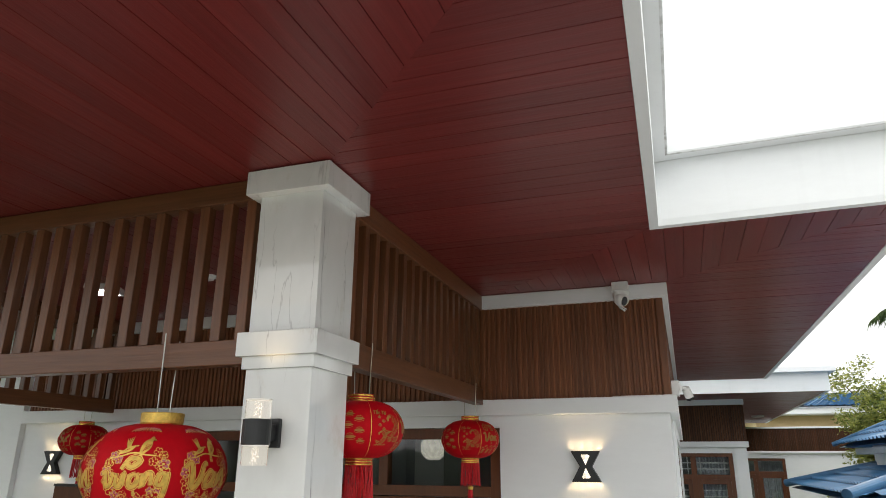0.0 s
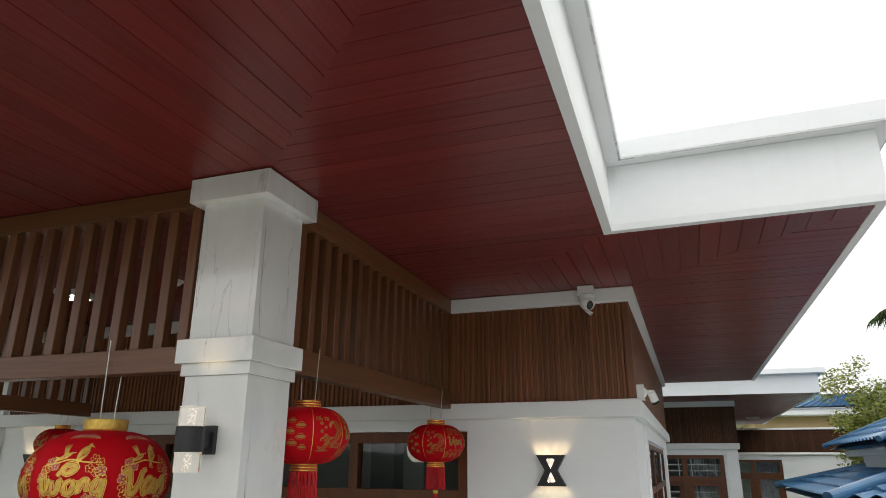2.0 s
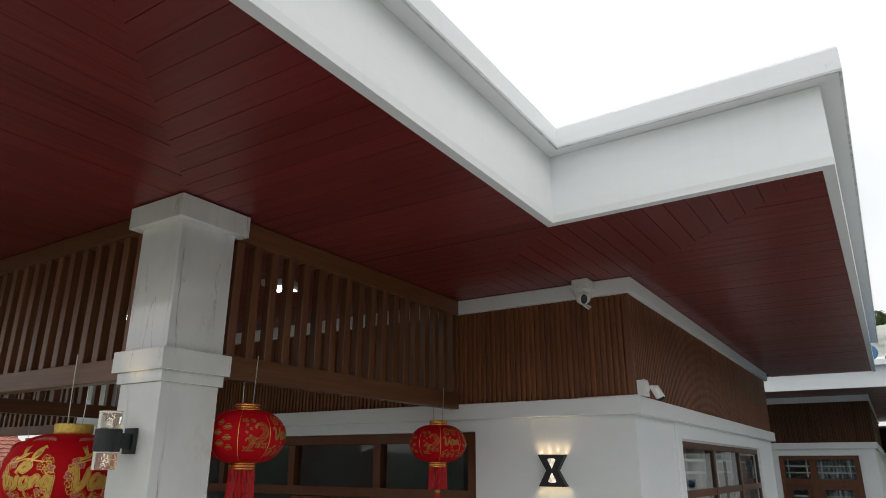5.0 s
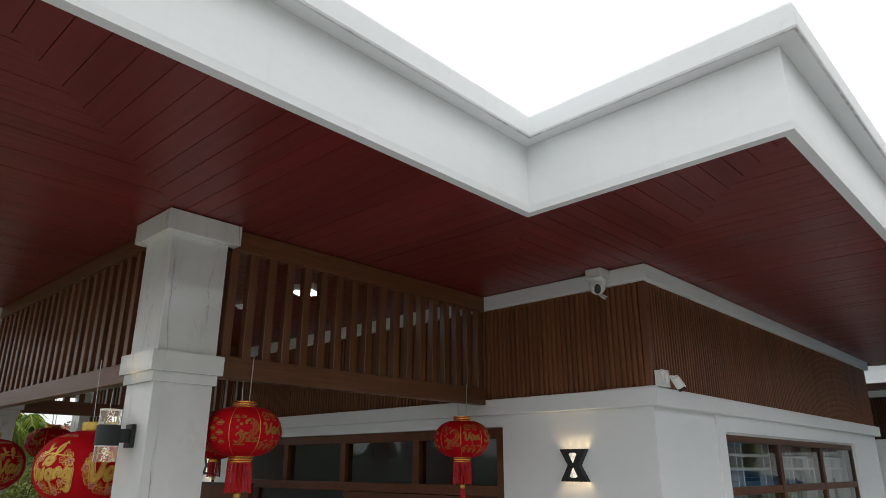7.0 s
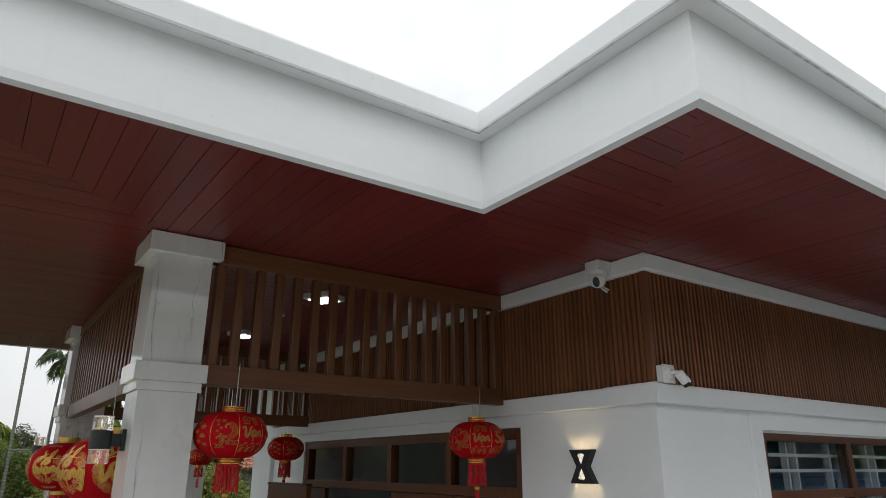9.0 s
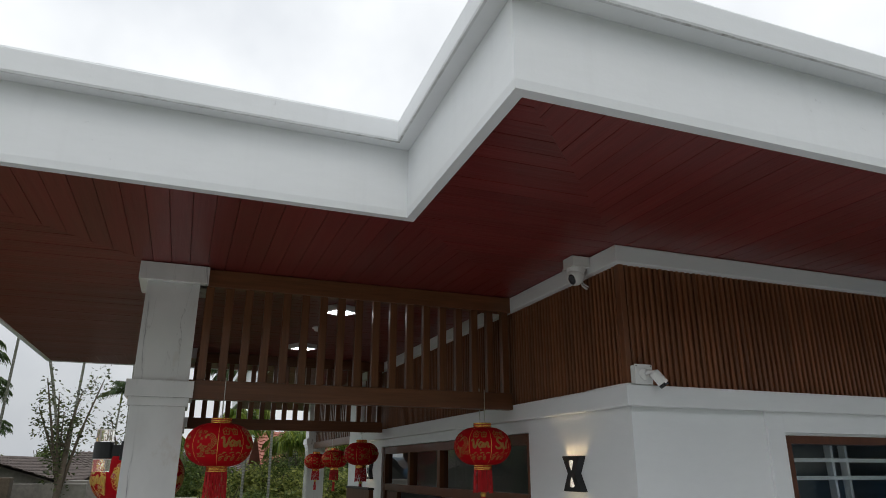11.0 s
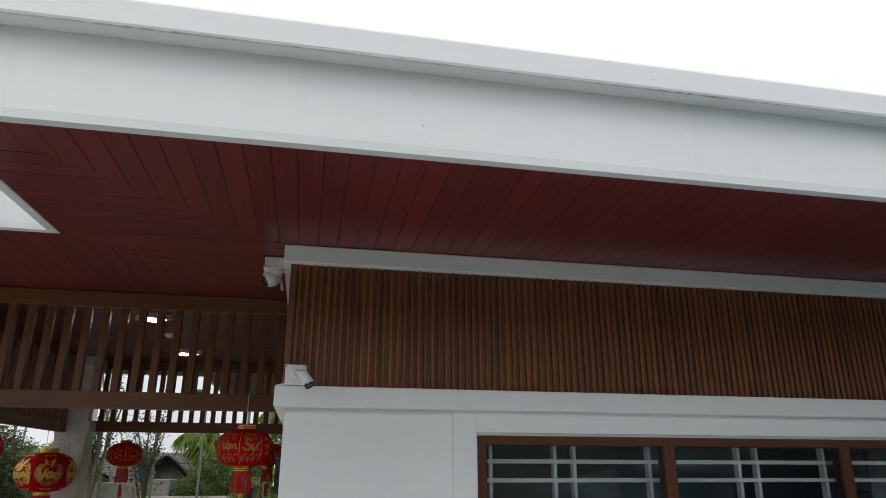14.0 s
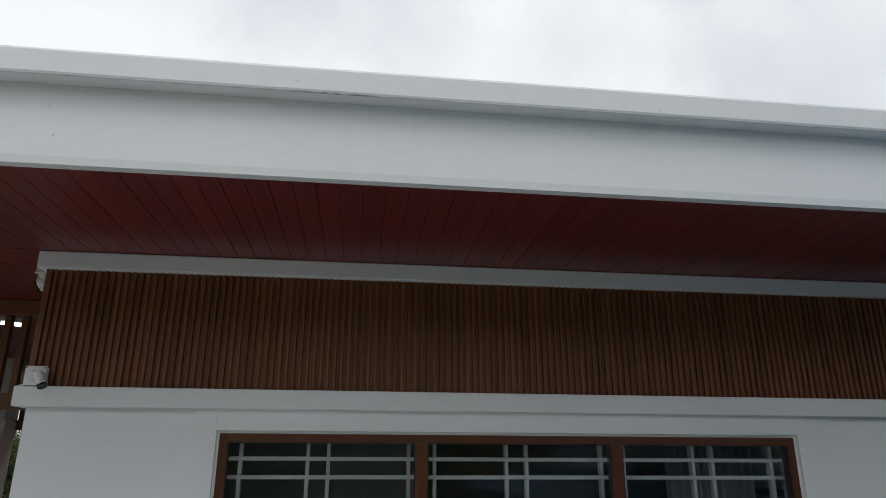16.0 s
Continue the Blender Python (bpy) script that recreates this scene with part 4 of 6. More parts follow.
class Skin:
    """The cloth of a lantern: an oblate body with lobes between its ribs, and prints that lie on it."""

    def __init__(self, r, h, lobes, neck):
        self.r, self.h, self.lobes, self.neck = r, h, lobes, neck

    def radius(self, z, th):
        u = max(-1.0, min(1.0, 2 * z / self.h))
        base = self.neck + (self.r - self.neck) * math.sqrt(max(0.0, 1 - abs(u) ** 2.0))
        return base * (1 + 0.012 * abs(math.sin(self.lobes * th / 2)))

    def at(self, th, z, lift=0.0):
        r = self.radius(z, th) + lift
        return (r * math.cos(th), r * math.sin(th), z)

    def cloth(self, seg=72, rows=18):
        bm = bmesh.new()
        grid = []
        for j in range(rows + 1):
            z = -self.h / 2 * math.cos(math.pi * j / rows)
            grid.append([bm.verts.new(self.at(2 * math.pi * i / seg, z)) for i in range(seg)])
        for a, b in zip(grid, grid[1:]):
            for i in range(seg):
                bm.faces.new((a[i], a[(i + 1) % seg], b[(i + 1) % seg], b[i]))
        return bm

    def ribbon(self, bm, pts, w, th0, lift=0.0016, point=False):
        n = len(pts)
        prev = None
        for i in range(n):
            a, b = pts[max(0, i - 1)], pts[min(n - 1, i + 1)]
            dx, dy = b[0] - a[0], b[1] - a[1]
            d = math.hypot(dx, dy) or 1
            sw = math.sin(math.pi * (i + 0.5) / n)
            ww = w / 2 * (sw if point else 0.55 + 0.45 * sw)
            px, py = -dy / d * ww, dx / d * ww
            row = [bm.verts.new(self.at(th0 + (pts[i][0] + s * px) / self.r, pts[i][1] + s * py, lift)) for s in (-1, 1)]
            if prev:
                bm.faces.new((prev[0], row[0], row[1], prev[1]))
            prev = row

    def text(self, bm, text, size, u, v, th0, lift=0.003, fat=0.030, lean=0.3):
        pts, faces = glyphs(text, size, fat, lean)
        vs = [bm.verts.new(self.at(th0 + (u + x) / self.r, v + y, lift)) for x, y in pts]
        for f in faces:
            if len(set(f)) > 2:
                try:
                    bm.faces.new([vs[k] for k in f])
                except ValueError:
                    pass


def arc(cx, cy, rx, ry, a0, a1, n=10):
    return [(cx + rx * math.cos(a0 + (a1 - a0) * i / n), cy + ry * math.sin(a0 + (a1 - a0) * i / n)) for i in range(n + 1)]


def blossom(skin, bm, u, v, r, th0, w):
    for k in range(5):
        a = k * 1.2566 + 0.3
        skin.ribbon(bm, arc(u + 0.62 * r * math.cos(a), v + 0.62 * r * math.sin(a), 0.42 * r, 0.42 * r, a - 2.2, a + 2.2, 6), w, th0)
    skin.ribbon(bm, arc(u, v, 0.16 * r, 0.16 * r, 0, 6.28, 5), w * 1.4, th0)


def smooth(p, k=5):
    """Points of a smooth curve through p."""
    out = []
    for i in range(len(p) - 1):
        a, b, c, d = p[max(0, i - 1)], p[i], p[i + 1], p[min(len(p) - 1, i + 2)]
        for q in range(k):
            f = q / k
            out.append(tuple(0.5 * (2 * b[m] + (c[m] - a[m]) * f + (2 * a[m] - 5 * b[m] + 4 * c[m] - d[m]) * f * f + (3 * b[m] - a[m] - 3 * c[m] + d[m]) * f ** 3) for m in (0, 1)))
    return out + [p[-1]]


def perched(skin, gold, red, u, v, s, th0):
    """A plump bird on a branch: body, head, beak, folded wing and long tail."""
    def m(p):
        return smooth([(u + s * x, v + s * y) for x, y in p])
    skin.ribbon(gold, m([(-0.55, -0.75), (-0.25, -0.2), (0.1, 0.35), (0.4, 0.7)]), s * 0.95, th0, 0.002, True)
    skin.ribbon(gold, m([(0.15, 0.45), (0.4, 0.75), (0.62, 0.72)]), s * 0.46, th0, 0.002, True)
    skin.ribbon(gold, m([(0.5, 0.72), (0.85, 0.62)]), s * 0.14, th0, 0.002, True)
    for k in range(3):
        skin.ribbon(gold, m([(-0.45 + 0.07 * k, -0.45), (-0.6 + 0.12 * k, -0.95), (-0.62 + 0.16 * k, -1.35)]), s * 0.10, th0)
    for k in range(4):
        skin.ribbon(red, m([(-0.42 + 0.1 * k, -0.5 + 0.08 * k), (-0.2 + 0.12 * k, -0.1), (-0.05 + 0.13 * k, 0.3)]), s * 0.035, th0, 0.0027)


def flying(skin, gold, red, u, v, s, th0):
    """A bird with both wings raised."""
    def m(p):
        return smooth([(u + s * x, v + s * y) for x, y in p])
    skin.ribbon(gold, m([(-0.75, -0.55), (-0.2, -0.25), (0.3, 0.0), (0.75, 0.25)]), s * 0.5, th0, 0.002, True)
    skin.ribbon(gold, m([(0.7, 0.22), (1.05, 0.25)]), s * 0.12, th0, 0.002, True)
    for k in range(4):
        skin.ribbon(gold, m([(-0.1 + 0.1 * k, -0.05), (-0.35 + 0.14 * k, 0.5), (-0.62 + 0.24 * k, 1.0 + 0.06 * k)]), s * 0.15, th0, 0.002, True)
        skin.ribbon(gold, m([(-0.4, -0.3), (-0.8, -0.25 - 0.12 * k), (-1.15 + 0.1 * k, -0.2 - 0.22 * k)]), s * 0.10, th0, 0.002, True)
    for k in range(3):
        skin.ribbon(red, m([(-0.35 + 0.2 * k, -0.3 + 0.08 * k), (-0.05 + 0.2 * k, -0.12 + 0.1 * k)]), s * 0.035, th0, 0.0027)


def plum(skin, line, fill, u, v, r, th0, turn=0.0):
    """A plum blossom: five filled petals with a contrasting outline and a heart."""
    for k in range(5):
        a = k * 1.2566 + turn
        x, y = u + 0.60 * r * math.cos(a), v + 0.60 * r * math.sin(a)
        skin.ribbon(fill, [(x - 0.30 * r, y), (x, y), (x + 0.30 * r, y)], 0.60 * r, th0, 0.0018)
        skin.ribbon(line, arc(x, y, 0.40 * r, 0.40 * r, a - 2.3, a + 2.3, 8), 0.11 * r, th0, 0.0026)
    skin.ribbon(line, arc(u, v, 0.13 * r, 0.13 * r, 0, 6.28, 6), 0.18 * r, th0, 0.0028)


# heavy brush script: strokes of each word, in units of the letters' height
SCRIPT = {
    "van": [[(-0.5, 1.2), (-0.15, 1.45), (0.0, 1.0), (0.15, 0.2), (0.4, 0.0), (0.7, 0.6), (0.8, 1.3), (1.1, 1.45)],
            [(1.75, 0.8), (1.4, 0.95), (1.1, 0.5), (1.3, 0.05), (1.65, 0.3), (1.8, 0.85), (1.78, 0.2), (2.0, 0.05)],
            [(2.1, 0.85), (2.2, 0.05), (2.35, 0.6), (2.6, 0.9), (2.78, 0.5), (2.85, 0.1), (3.2, 0.2)],
            [(1.4, -0.4), (1.5, -0.42), (1.6, -0.4)]],
    "su": [[(1.0, 1.3), (0.5, 1.6), (0.05, 1.25), (0.35, 0.85), (0.85, 0.55), (0.7, 0.1), (0.2, 0.0), (-0.2, 0.35)],
           [(1.15, 0.9), (1.2, 0.2), (1.5, 0.0), (1.8, 0.4), (1.85, 0.9), (1.87, 0.2), (2.2, 0.1)],
           [(1.85, 0.85), (2.15, 1.0), (2.2, 1.3)], [(1.4, -0.4), (1.5, -0.42), (1.6, -0.4)]],
    "vuong": [[(-0.2, 0.8), (0.05, 0.95), (0.2, 0.1), (0.5, 0.2), (0.65, 0.95)],
              [(0.85, 0.9), (0.9, 0.15), (1.2, 0.1), (1.4, 0.9), (1.45, 0.1)], [(1.1, 1.15), (1.55, 1.9), (2.2, 1.75), (1.7, 1.3), (1.2, 1.7)],
              [(2.15, 0.9), (1.75, 0.6), (1.85, 0.05), (2.25, 0.1), (2.35, 0.6), (2.15, 0.9)], [(2.1, -0.35), (2.2, -0.37), (2.3, -0.35)],
              [(2.6, 0.9), (2.65, 0.05), (2.85, 0.75), (3.15, 0.85), (3.25, 0.1)],
              [(4.1, 0.85), (3.7, 0.85), (3.6, 0.25), (3.95, 0.15), (4.15, 0.9), (4.2, -0.5), (3.95, -1.0), (3.6, -0.8)]],
}


def brush(skin, bm, word, size, u, v, th0, fat=0.42, lift=0.003):
    """A word in brush script, centred on u and v."""
    strokes = SCRIPT[word]
    mid_ = (min(p[0] for st in strokes for p in st) + max(p[0] for st in strokes for p in st)) / 2
    for st in strokes:
        skin.ribbon(bm, smooth([(u + size * (x - mid_ + 0.12 * y), v + size * (y - 0.5)) for x, y in st], 4), size * fat, th0, lift)


def layered_word(skin, gold, red, fill, word, size, u, v, th0):
    """A heavy gold word with a thin red line inside its bright outline."""
    brush(skin, gold, word, size, u, v, th0, 0.50, 0.0032)
    brush(skin, red, word, size, u, v, th0, 0.38, 0.0040)
    brush(skin, fill, word, size, u, v, th0, 0.31, 0.0048)


def carp(skin, bm, u, v, s, th0, w):
    """A leaping carp: rows of scales in a crescent, head, fins, tail and waves."""
    for row, rr in enumerate((0.55, 0.74, 0.93)):
        n = 7 + 2 * row
        for k in range(n):
            a = -1.7 + 3.3 * (k + 0.5 * (row % 2)) / n
            cx, cy = u + rr * s * math.cos(a), v + 1.1 * rr * s * math.sin(a)
            skin.ribbon(bm, arc(cx, cy, 0.13 * s, 0.12 * s, a - 0.4, a + 2.6, 5), w * 0.9, th0)
    skin.ribbon(bm, arc(u, v, s * 1.08, s * 1.2, -1.9, 1.75, 14), w, th0)
    skin.ribbon(bm, arc(u, v, s * 0.42, s * 0.46, -1.7, 1.6, 10), w, th0)
    skin.ribbon(bm, [(u + 0.05 * s, v + 0.95 * s), (u - 0.3 * s, v + 0.95 * s), (u - 0.6 * s, v + 0.65 * s), (u - 0.5 * s, v + 0.4 * s)], s * 0.36, th0)
    for q in range(4):
        skin.ribbon(bm, [(u - 0.1 * s, v - 0.75 * s), (u - (0.5 + 0.1 * q) * s, v - (0.75 + 0.14 * q) * s), (u - (1.2 - 0.12 * q) * s, v - (0.55 + 0.24 * q) * s)], s * 0.10, th0)
    for q in range(3):
        skin.ribbon(bm, [(u + (0.9 + 0.02 * q) * s, v + (0.2 - 0.3 * q) * s), (u + 1.25 * s, v + (0.3 - 0.3 * q) * s)], s * 0.10, th0)
    for k in range(6):
        skin.ribbon(bm, arc(u - 1.0 * s + 0.42 * s * k, v - 1.55 * s + 0.1 * s * (k % 2), 0.26 * s, 0.15 * s, 0.2, 3.0, 6), w * 1.3, th0)


def coin(skin, bm, u, v, r, th0, w):
    skin.ribbon(bm, arc(u, v, r, r * 0.8, 0, 6.28, 9), w, th0)
    skin.ribbon(bm, arc(u, v, r * 0.4, r * 0.3, 0, 6.28, 6), w * 1.6, th0)


def tassel_bm(r, length, n, rnd, flare=1.1, vary=0.1):
    bm = bmesh.new()
    for i in range(n):
        a = 2 * math.pi * i / n + rnd.uniform(-0.05, 0.05)
        ll = length * (1 - vary * rnd.random())
        w = math.pi * r / n * rnd.uniform(0.8, 1.3)
        rows = []
        for k in range(5):
            f = k / 4
            rr = r * (1 + (flare - 1) * f) + 0.003 * math.sin(7 * f + i)
            aa = a + 0.05 * math.sin(3 * f + i * 1.7)
            c, sn = math.cos(aa), math.sin(aa)
            z = -ll * f
            rows.append([bm.verts.new((rr * c - sn * o + c * q, rr * sn + c * o + sn * q, z)) for o, q in ((-w, 0), (0, 0.0015), (w, 0), (0, -0.0015))])
        for p, q in zip(rows, rows[1:]):
            for k in range(4):
                bm.faces.new((p[k], p[(k + 1) % 4], q[(k + 1) % 4], q[k]))
    return bm


def ring(name, t, r, h, bands, z):
    """A ring of red cloth with raised gold bands."""
    core = part(name, lathe([(r * 0.96, 0.0), (r * 0.965, h)], 36), RED_TASSEL, t, "red ring with gold bands", at=pose(0, 0, z))
    for k in range(bands):
        z0 = h * (k + 0.18) / bands
        z1 = h * (k + 0.86) / bands
        part("band", lathe([(r * 0.962, z0), (r, z0 + 0.001), (r, z1 - 0.001), (r * 0.962, z1)], 36), RING_GOLD, core, "gold band")
    return core


def small_lantern(seed):
    """Origin at the top ring's upper edge; hangs down."""
    rnd = random.Random(seed)
    t = thing("lantern", "small red cloth lantern with gold print and red tassels", "lantern", "hanging lanterns")
    sk = Skin(0.187, 0.238, 8, 0.058)
    m = pose(0, 0, -0.148)
    body = part("body", sk.cloth(), RED_CLOTH, t, smooth=True, at=m)
    ring("top_ring", t, 0.060, 0.034, 3, -0.034)
    ring("bottom_ring", t, 0.060, 0.034, 3, -0.298)
    part("tassel", tassel_bm(0.056, 0.145, 110, rnd), RED_TASSEL, t, "red thread tassel skirt", at=pose(0, 0, -0.296))
    part("bead", lathe([(0.010, -0.03), (0.018, -0.02), (0.018, -0.008), (0.010, 0.0)], 14), GOLD, t, at=pose(0, 0, -0.435))
    part("pendant_tassel", tassel_bm(0.013, 0.13, 16, rnd, 1.5), RED_TASSEL, t, at=pose(0, 0, -0.462))
    part("cord", tube([(0, 0, -0.30), (0, 0, -0.44)], 0.002, 5), RED_TASSEL, t)
    bm = bmesh.new()
    for k in range(8):
        sk.ribbon(bm, [(0, -0.113 + 0.226 * i / 16) for i in range(17)], 0.0026, k * math.pi / 4, 0.0022)
    tagged(part("rib", bm, GOLD, body, "thin gold rib lines"), kind="stuff")
    for k in range(8):
        th = (k + 0.5) * math.pi / 4
        art, words = bmesh.new(), bmesh.new()
        if k % 4 == 0:
            carp(sk, art, 0.024, 0.014, 0.036, th, 0.0030)
            carp(sk, art, -0.026, -0.036, 0.022, th, 0.0024)
            sk.text(words, "Tấn Tài", 0.021, -0.032, 0.062, th)
            sk.text(words, "Tấn Lộc", 0.018, 0.034, -0.048, th)
            for q in range(4):
                coin(sk, art, -0.036 + 0.018 * (q % 2), 0.044 - 0.016 * q, 0.007, th, 0.0022)
        elif k % 4 in (1, 2):
            brush(sk, words, "van" if k % 4 == 1 else "su", 0.034 if k % 4 == 1 else 0.042, 0.0, 0.004, th)
            for q in range(9):
                x, y = -0.054 + 0.0135 * q, -0.062 - 0.012 * math.sin(q * 2.1)
                sk.ribbon(art, arc(x, y, 0.008 + 0.003 * (q % 3), 0.007, 0.3 + 0.5 * (q % 4), 3.4, 5), 0.006, th)
                if q % 3 == 0:
                    blossom(sk, art, x, y - 0.016, 0.010, th, 0.004)
            blossom(sk, art, -0.030, 0.070, 0.021, th, 0.006)
            blossom(sk, art, 0.026, 0.068, 0.019, th, 0.006)
            sk.ribbon(art, [(-0.01, 0.088), (0.01, 0.078), (0.05, 0.082)], 0.008, th)
        else:
            for x, y, r in ((-0.020, 0.062, 0.020), (0.022, 0.040, 0.022), (-0.024, 0.012, 0.023), (0.024, -0.012, 0.021), (-0.014, -0.040, 0.024), (0.030, -0.058, 0.018)):
                y *= 0.9
                sk.ribbon(art, [(x - r + r * q / 5, y) for q in range(11)], r * 0.62, th, 0.0016, True)
                sk.ribbon(art, arc(x, y + r * 0.16, r * 0.62, r * 0.42, 0.3, 2.84, 8), 0.0024, th)
                sk.ribbon(art, arc(x, y - r * 0.10, r * 1.05, r * 0.42, 3.5, 5.9, 8), 0.0020, th)
        tagged(part("picture", art, PRINT_GOLD, body, "gold printed picture"), kind="stuff")
        if len(words.verts):
            tagged(part("lettering", words, PRINT_GOLD, body, "gold printed lettering"), kind="stuff")
    return t


def big_lantern(seed):
    rnd = random.Random(seed)
    t = thing("lantern", "large red cloth lantern with gold birds, blossoms and lettering", "lantern", "hanging lanterns")
    sk = Skin(0.270, 0.365, 6, 0.078)
    m = pose(0, 0, -0.228)
    body = part("body", sk.cloth(84, 20), RED_CLOTH, t, smooth=True, at=m)
    top = lathe([(0.080, -0.046), (0.0825, -0.040), (0.084, -0.004), (0.082, 0.0)], 40)
    part("top_ring", top, GOLD, t, "bright gold collar")
    part("bottom_ring", lathe([(0.074, -0.030), (0.077, -0.026), (0.077, -0.002), (0.074, 0.0)], 40), GOLD, t, "bright gold collar", at=pose(0, 0, -0.412))
    part("tassel", tassel_bm(0.072, 0.24, 80, rnd, 1.05), RED_TASSEL, t, "red thread tassel skirt", at=pose(0, 0, -0.440))
    for k in range(6):
        th = k * math.pi / 3
        gold, pink, red, words = bmesh.new(), bmesh.new(), bmesh.new(), bmesh.new()
        layered_word(sk, gold, red, words, "vuong" if k % 2 == 0 else "van", 0.052 if k % 2 == 0 else 0.060, -0.006, -0.022, th)
        flying(sk, gold, red, -0.040, 0.086, 0.036, th)
        perched(sk, gold, red, 0.030, 0.092, 0.038, th)
        sk.ribbon(gold, smooth([(-0.100, 0.052), (-0.060, 0.058), (-0.015, 0.070), (0.040, 0.062), (0.100, 0.060)]), 0.006, th, 0.0018)
        for q in range(14):
            a = -3.5 + 3.86 * q / 13
            u, v = 0.104 * math.cos(a), -0.004 + 0.100 * math.sin(a)
            plum(sk, gold, pink if q % 3 == 1 else red, u, v, 0.019 + 0.003 * (q % 2), th, q)
            if q % 2:
                plum(sk, gold, red if q % 3 else pink, u * 0.84, -0.004 + (v + 0.004) * 0.78, 0.014, th, q * 2)
        for u, v, q in ((-0.088, 0.060, 0), (0.094, 0.062, 1), (0.074, 0.074, 2), (-0.064, 0.046, 3), (0.060, 0.040, 4), (-0.100, 0.036, 5)):
            plum(sk, gold, pink if q % 3 == 0 else red, u, v, 0.016, th, q)
        for q in range(9):
            x = -0.062 + 0.0155 * q
            up = 0.030 * math.sin(math.pi * (q + 0.5) / 9)
            for bm_, o in ((gold, 0.0), (pink, 0.004)):
                sk.ribbon(bm_, smooth([(x * 0.6, 0.152), (x, 0.152 + up * 0.3 + o), (x * 1.25, 0.146 + o)]), 0.007, th, 0.0018, True)
                sk.ribbon(bm_, smooth([(x * 0.6, -0.150), (x, -0.150 - up * 0.3 - o), (x * 1.25, -0.144 - o)]), 0.007, th, 0.0018, True)
        tagged(part("picture", gold, GOLD, body, "gold printed birds and blossoms"), kind="stuff")
        tagged(part("blossoms", pink, PINK, body, "pink printed blossoms"), kind="stuff")
        tagged(part("outline", red, RED_CLOTH, body, "thin red outlines in the print"), kind="stuff")
        tagged(part("lettering", words, FOIL, body, "heavy gold lettering"), kind="stuff")
    return t


def hang(t, at, turn, top, across):
    """Place a lantern with its two wires, which loop over the rail above; across is the rail's normal."""
    t.matrix_basis = pose(*at, 0, 0, turn)
    inv = t.matrix_basis.inverted()
    for s, zt in ((-1, top), (1, top - 0.02)):
        off = Vector(across) * 0.044 * s
        a = inv @ (Vector(at) + off * 0.8 + Vector((0, 0, -0.01)))
        b = inv @ (Vector((at[0], at[1], zt)) + off)
        part("wire", tube([a, b], 0.0026, 6), STEEL, t, "steel hanging wire")
    return t


hang(small_lantern(1), (-1.327, 2.713, 2.583), -50, 2.83, (1, 0, 0))
hang(small_lantern(2), (-1.335, 4.377, 2.596), -96, 2.83, (1, 0, 0))
hang(small_lantern(3), (-4.632, 4.378, 2.606), -30, 2.83, (1, 0, 0))
hang(small_lantern(4), (-4.632, 2.86, 2.60), 15, 2.83, (1, 0, 0))
hang(big_lantern(5), (-2.010, 2.275, 2.486), -64, 2.81, (0, 1, 0))
hang(big_lantern(6), (-4.10, 2.275, 2.500), -35, 2.81, (0, 1, 0))

# ---- west veranda beyond the house ----
column((-9.15, 4.68), 3.466)
lattice((WEST, 4.66), (-9.0, 4.66), 2.62, 2.72, 3.36, 22, "brown lattice screen of the far veranda", pitch=-0.1215, first=-0.1)
hang(small_lantern(7), (-8.55, 4.60, 2.56), 10, 2.70, (0, 1, 0))
hang(small_lantern(8), (-7.10, 4.60, 2.58), 60, 2.70, (0, 1, 0))

# ---- second wing behind, with its own lower roof ----
W2Y, W2X = 12.88, 0.99
wall_wing = structure("wall_wing", boxes(*opening_wall("x", -6.0, W2X, -0.36, 0.76, 0.1, 2.479, W2Y, W2Y + 0.2, 3.42), (W2X - 0.2, W2X, W2Y + 0.2, 19.8, 0, 3.42)), PLASTER, "white plastered wall of the rear wing", "wall")
wall_end = structure("wall_end", boxes(*opening_wall("x", 0.99, 6.5, 1.14, 2.40, 0.1, 2.45, 19.8, 20.0, 3.225)), PLASTER, "white plastered far end wall", "wall")
structure("wing_ledge", boxes((-6.0, W2X + 0.04, W2Y - 0.06, W2Y - 0.001, 2.577, 2.672), (W2X + 0.001, W2X + 0.04, W2Y, 19.79, 2.577, 2.672), (W2X + 0.05, 6.5, 19.74, 19.799, 2.577, 2.63), bevel=0.004), PLASTER, "white ledge of the rear wing", "moulding")
structure("wing_trim", boxes((-6.0, W2X + 0.04, W2Y - 0.06, W2Y - 0.001, 3.285, 3.388), (W2X + 0.001, W2X + 0.04, W2Y, 19.79, 3.285, 3.388), (W2X + 0.05, 6.5, 19.74, 19.799, 3.19, 3.235), bevel=0.004), PLASTER, "white trim of the rear wing", "moulding")
part("pilaster", boxes((0.80, 0.985, W2Y - 0.022, W2Y - 0.0005, 0.1, 2.575), bevel=0.003), PLASTER, wall_wing)


def far_cladding(parent, x0, x1, y0, y1, z0, z1, along_x):
    bm = bmesh.new()
    a, b = (x0, x1) if along_x else (y0, y1)
    k = 0
    while a + (k + 0.5) * SLAT < b:
        c = a + (k + 0.5) * SLAT
        if along_x:
            box(bm, c - 0.014, c + 0.014, y0, y1, z0, z1)
        else:
            box(bm, x0, x1, c - 0.014, c + 0.014, z0, z1)
        k += 1
    ob = part("cladding", bm, CLAD_FAR_SHADED, parent, "brown slatted wood cladding")
    ob["kind"] = "stuff"
    return ob


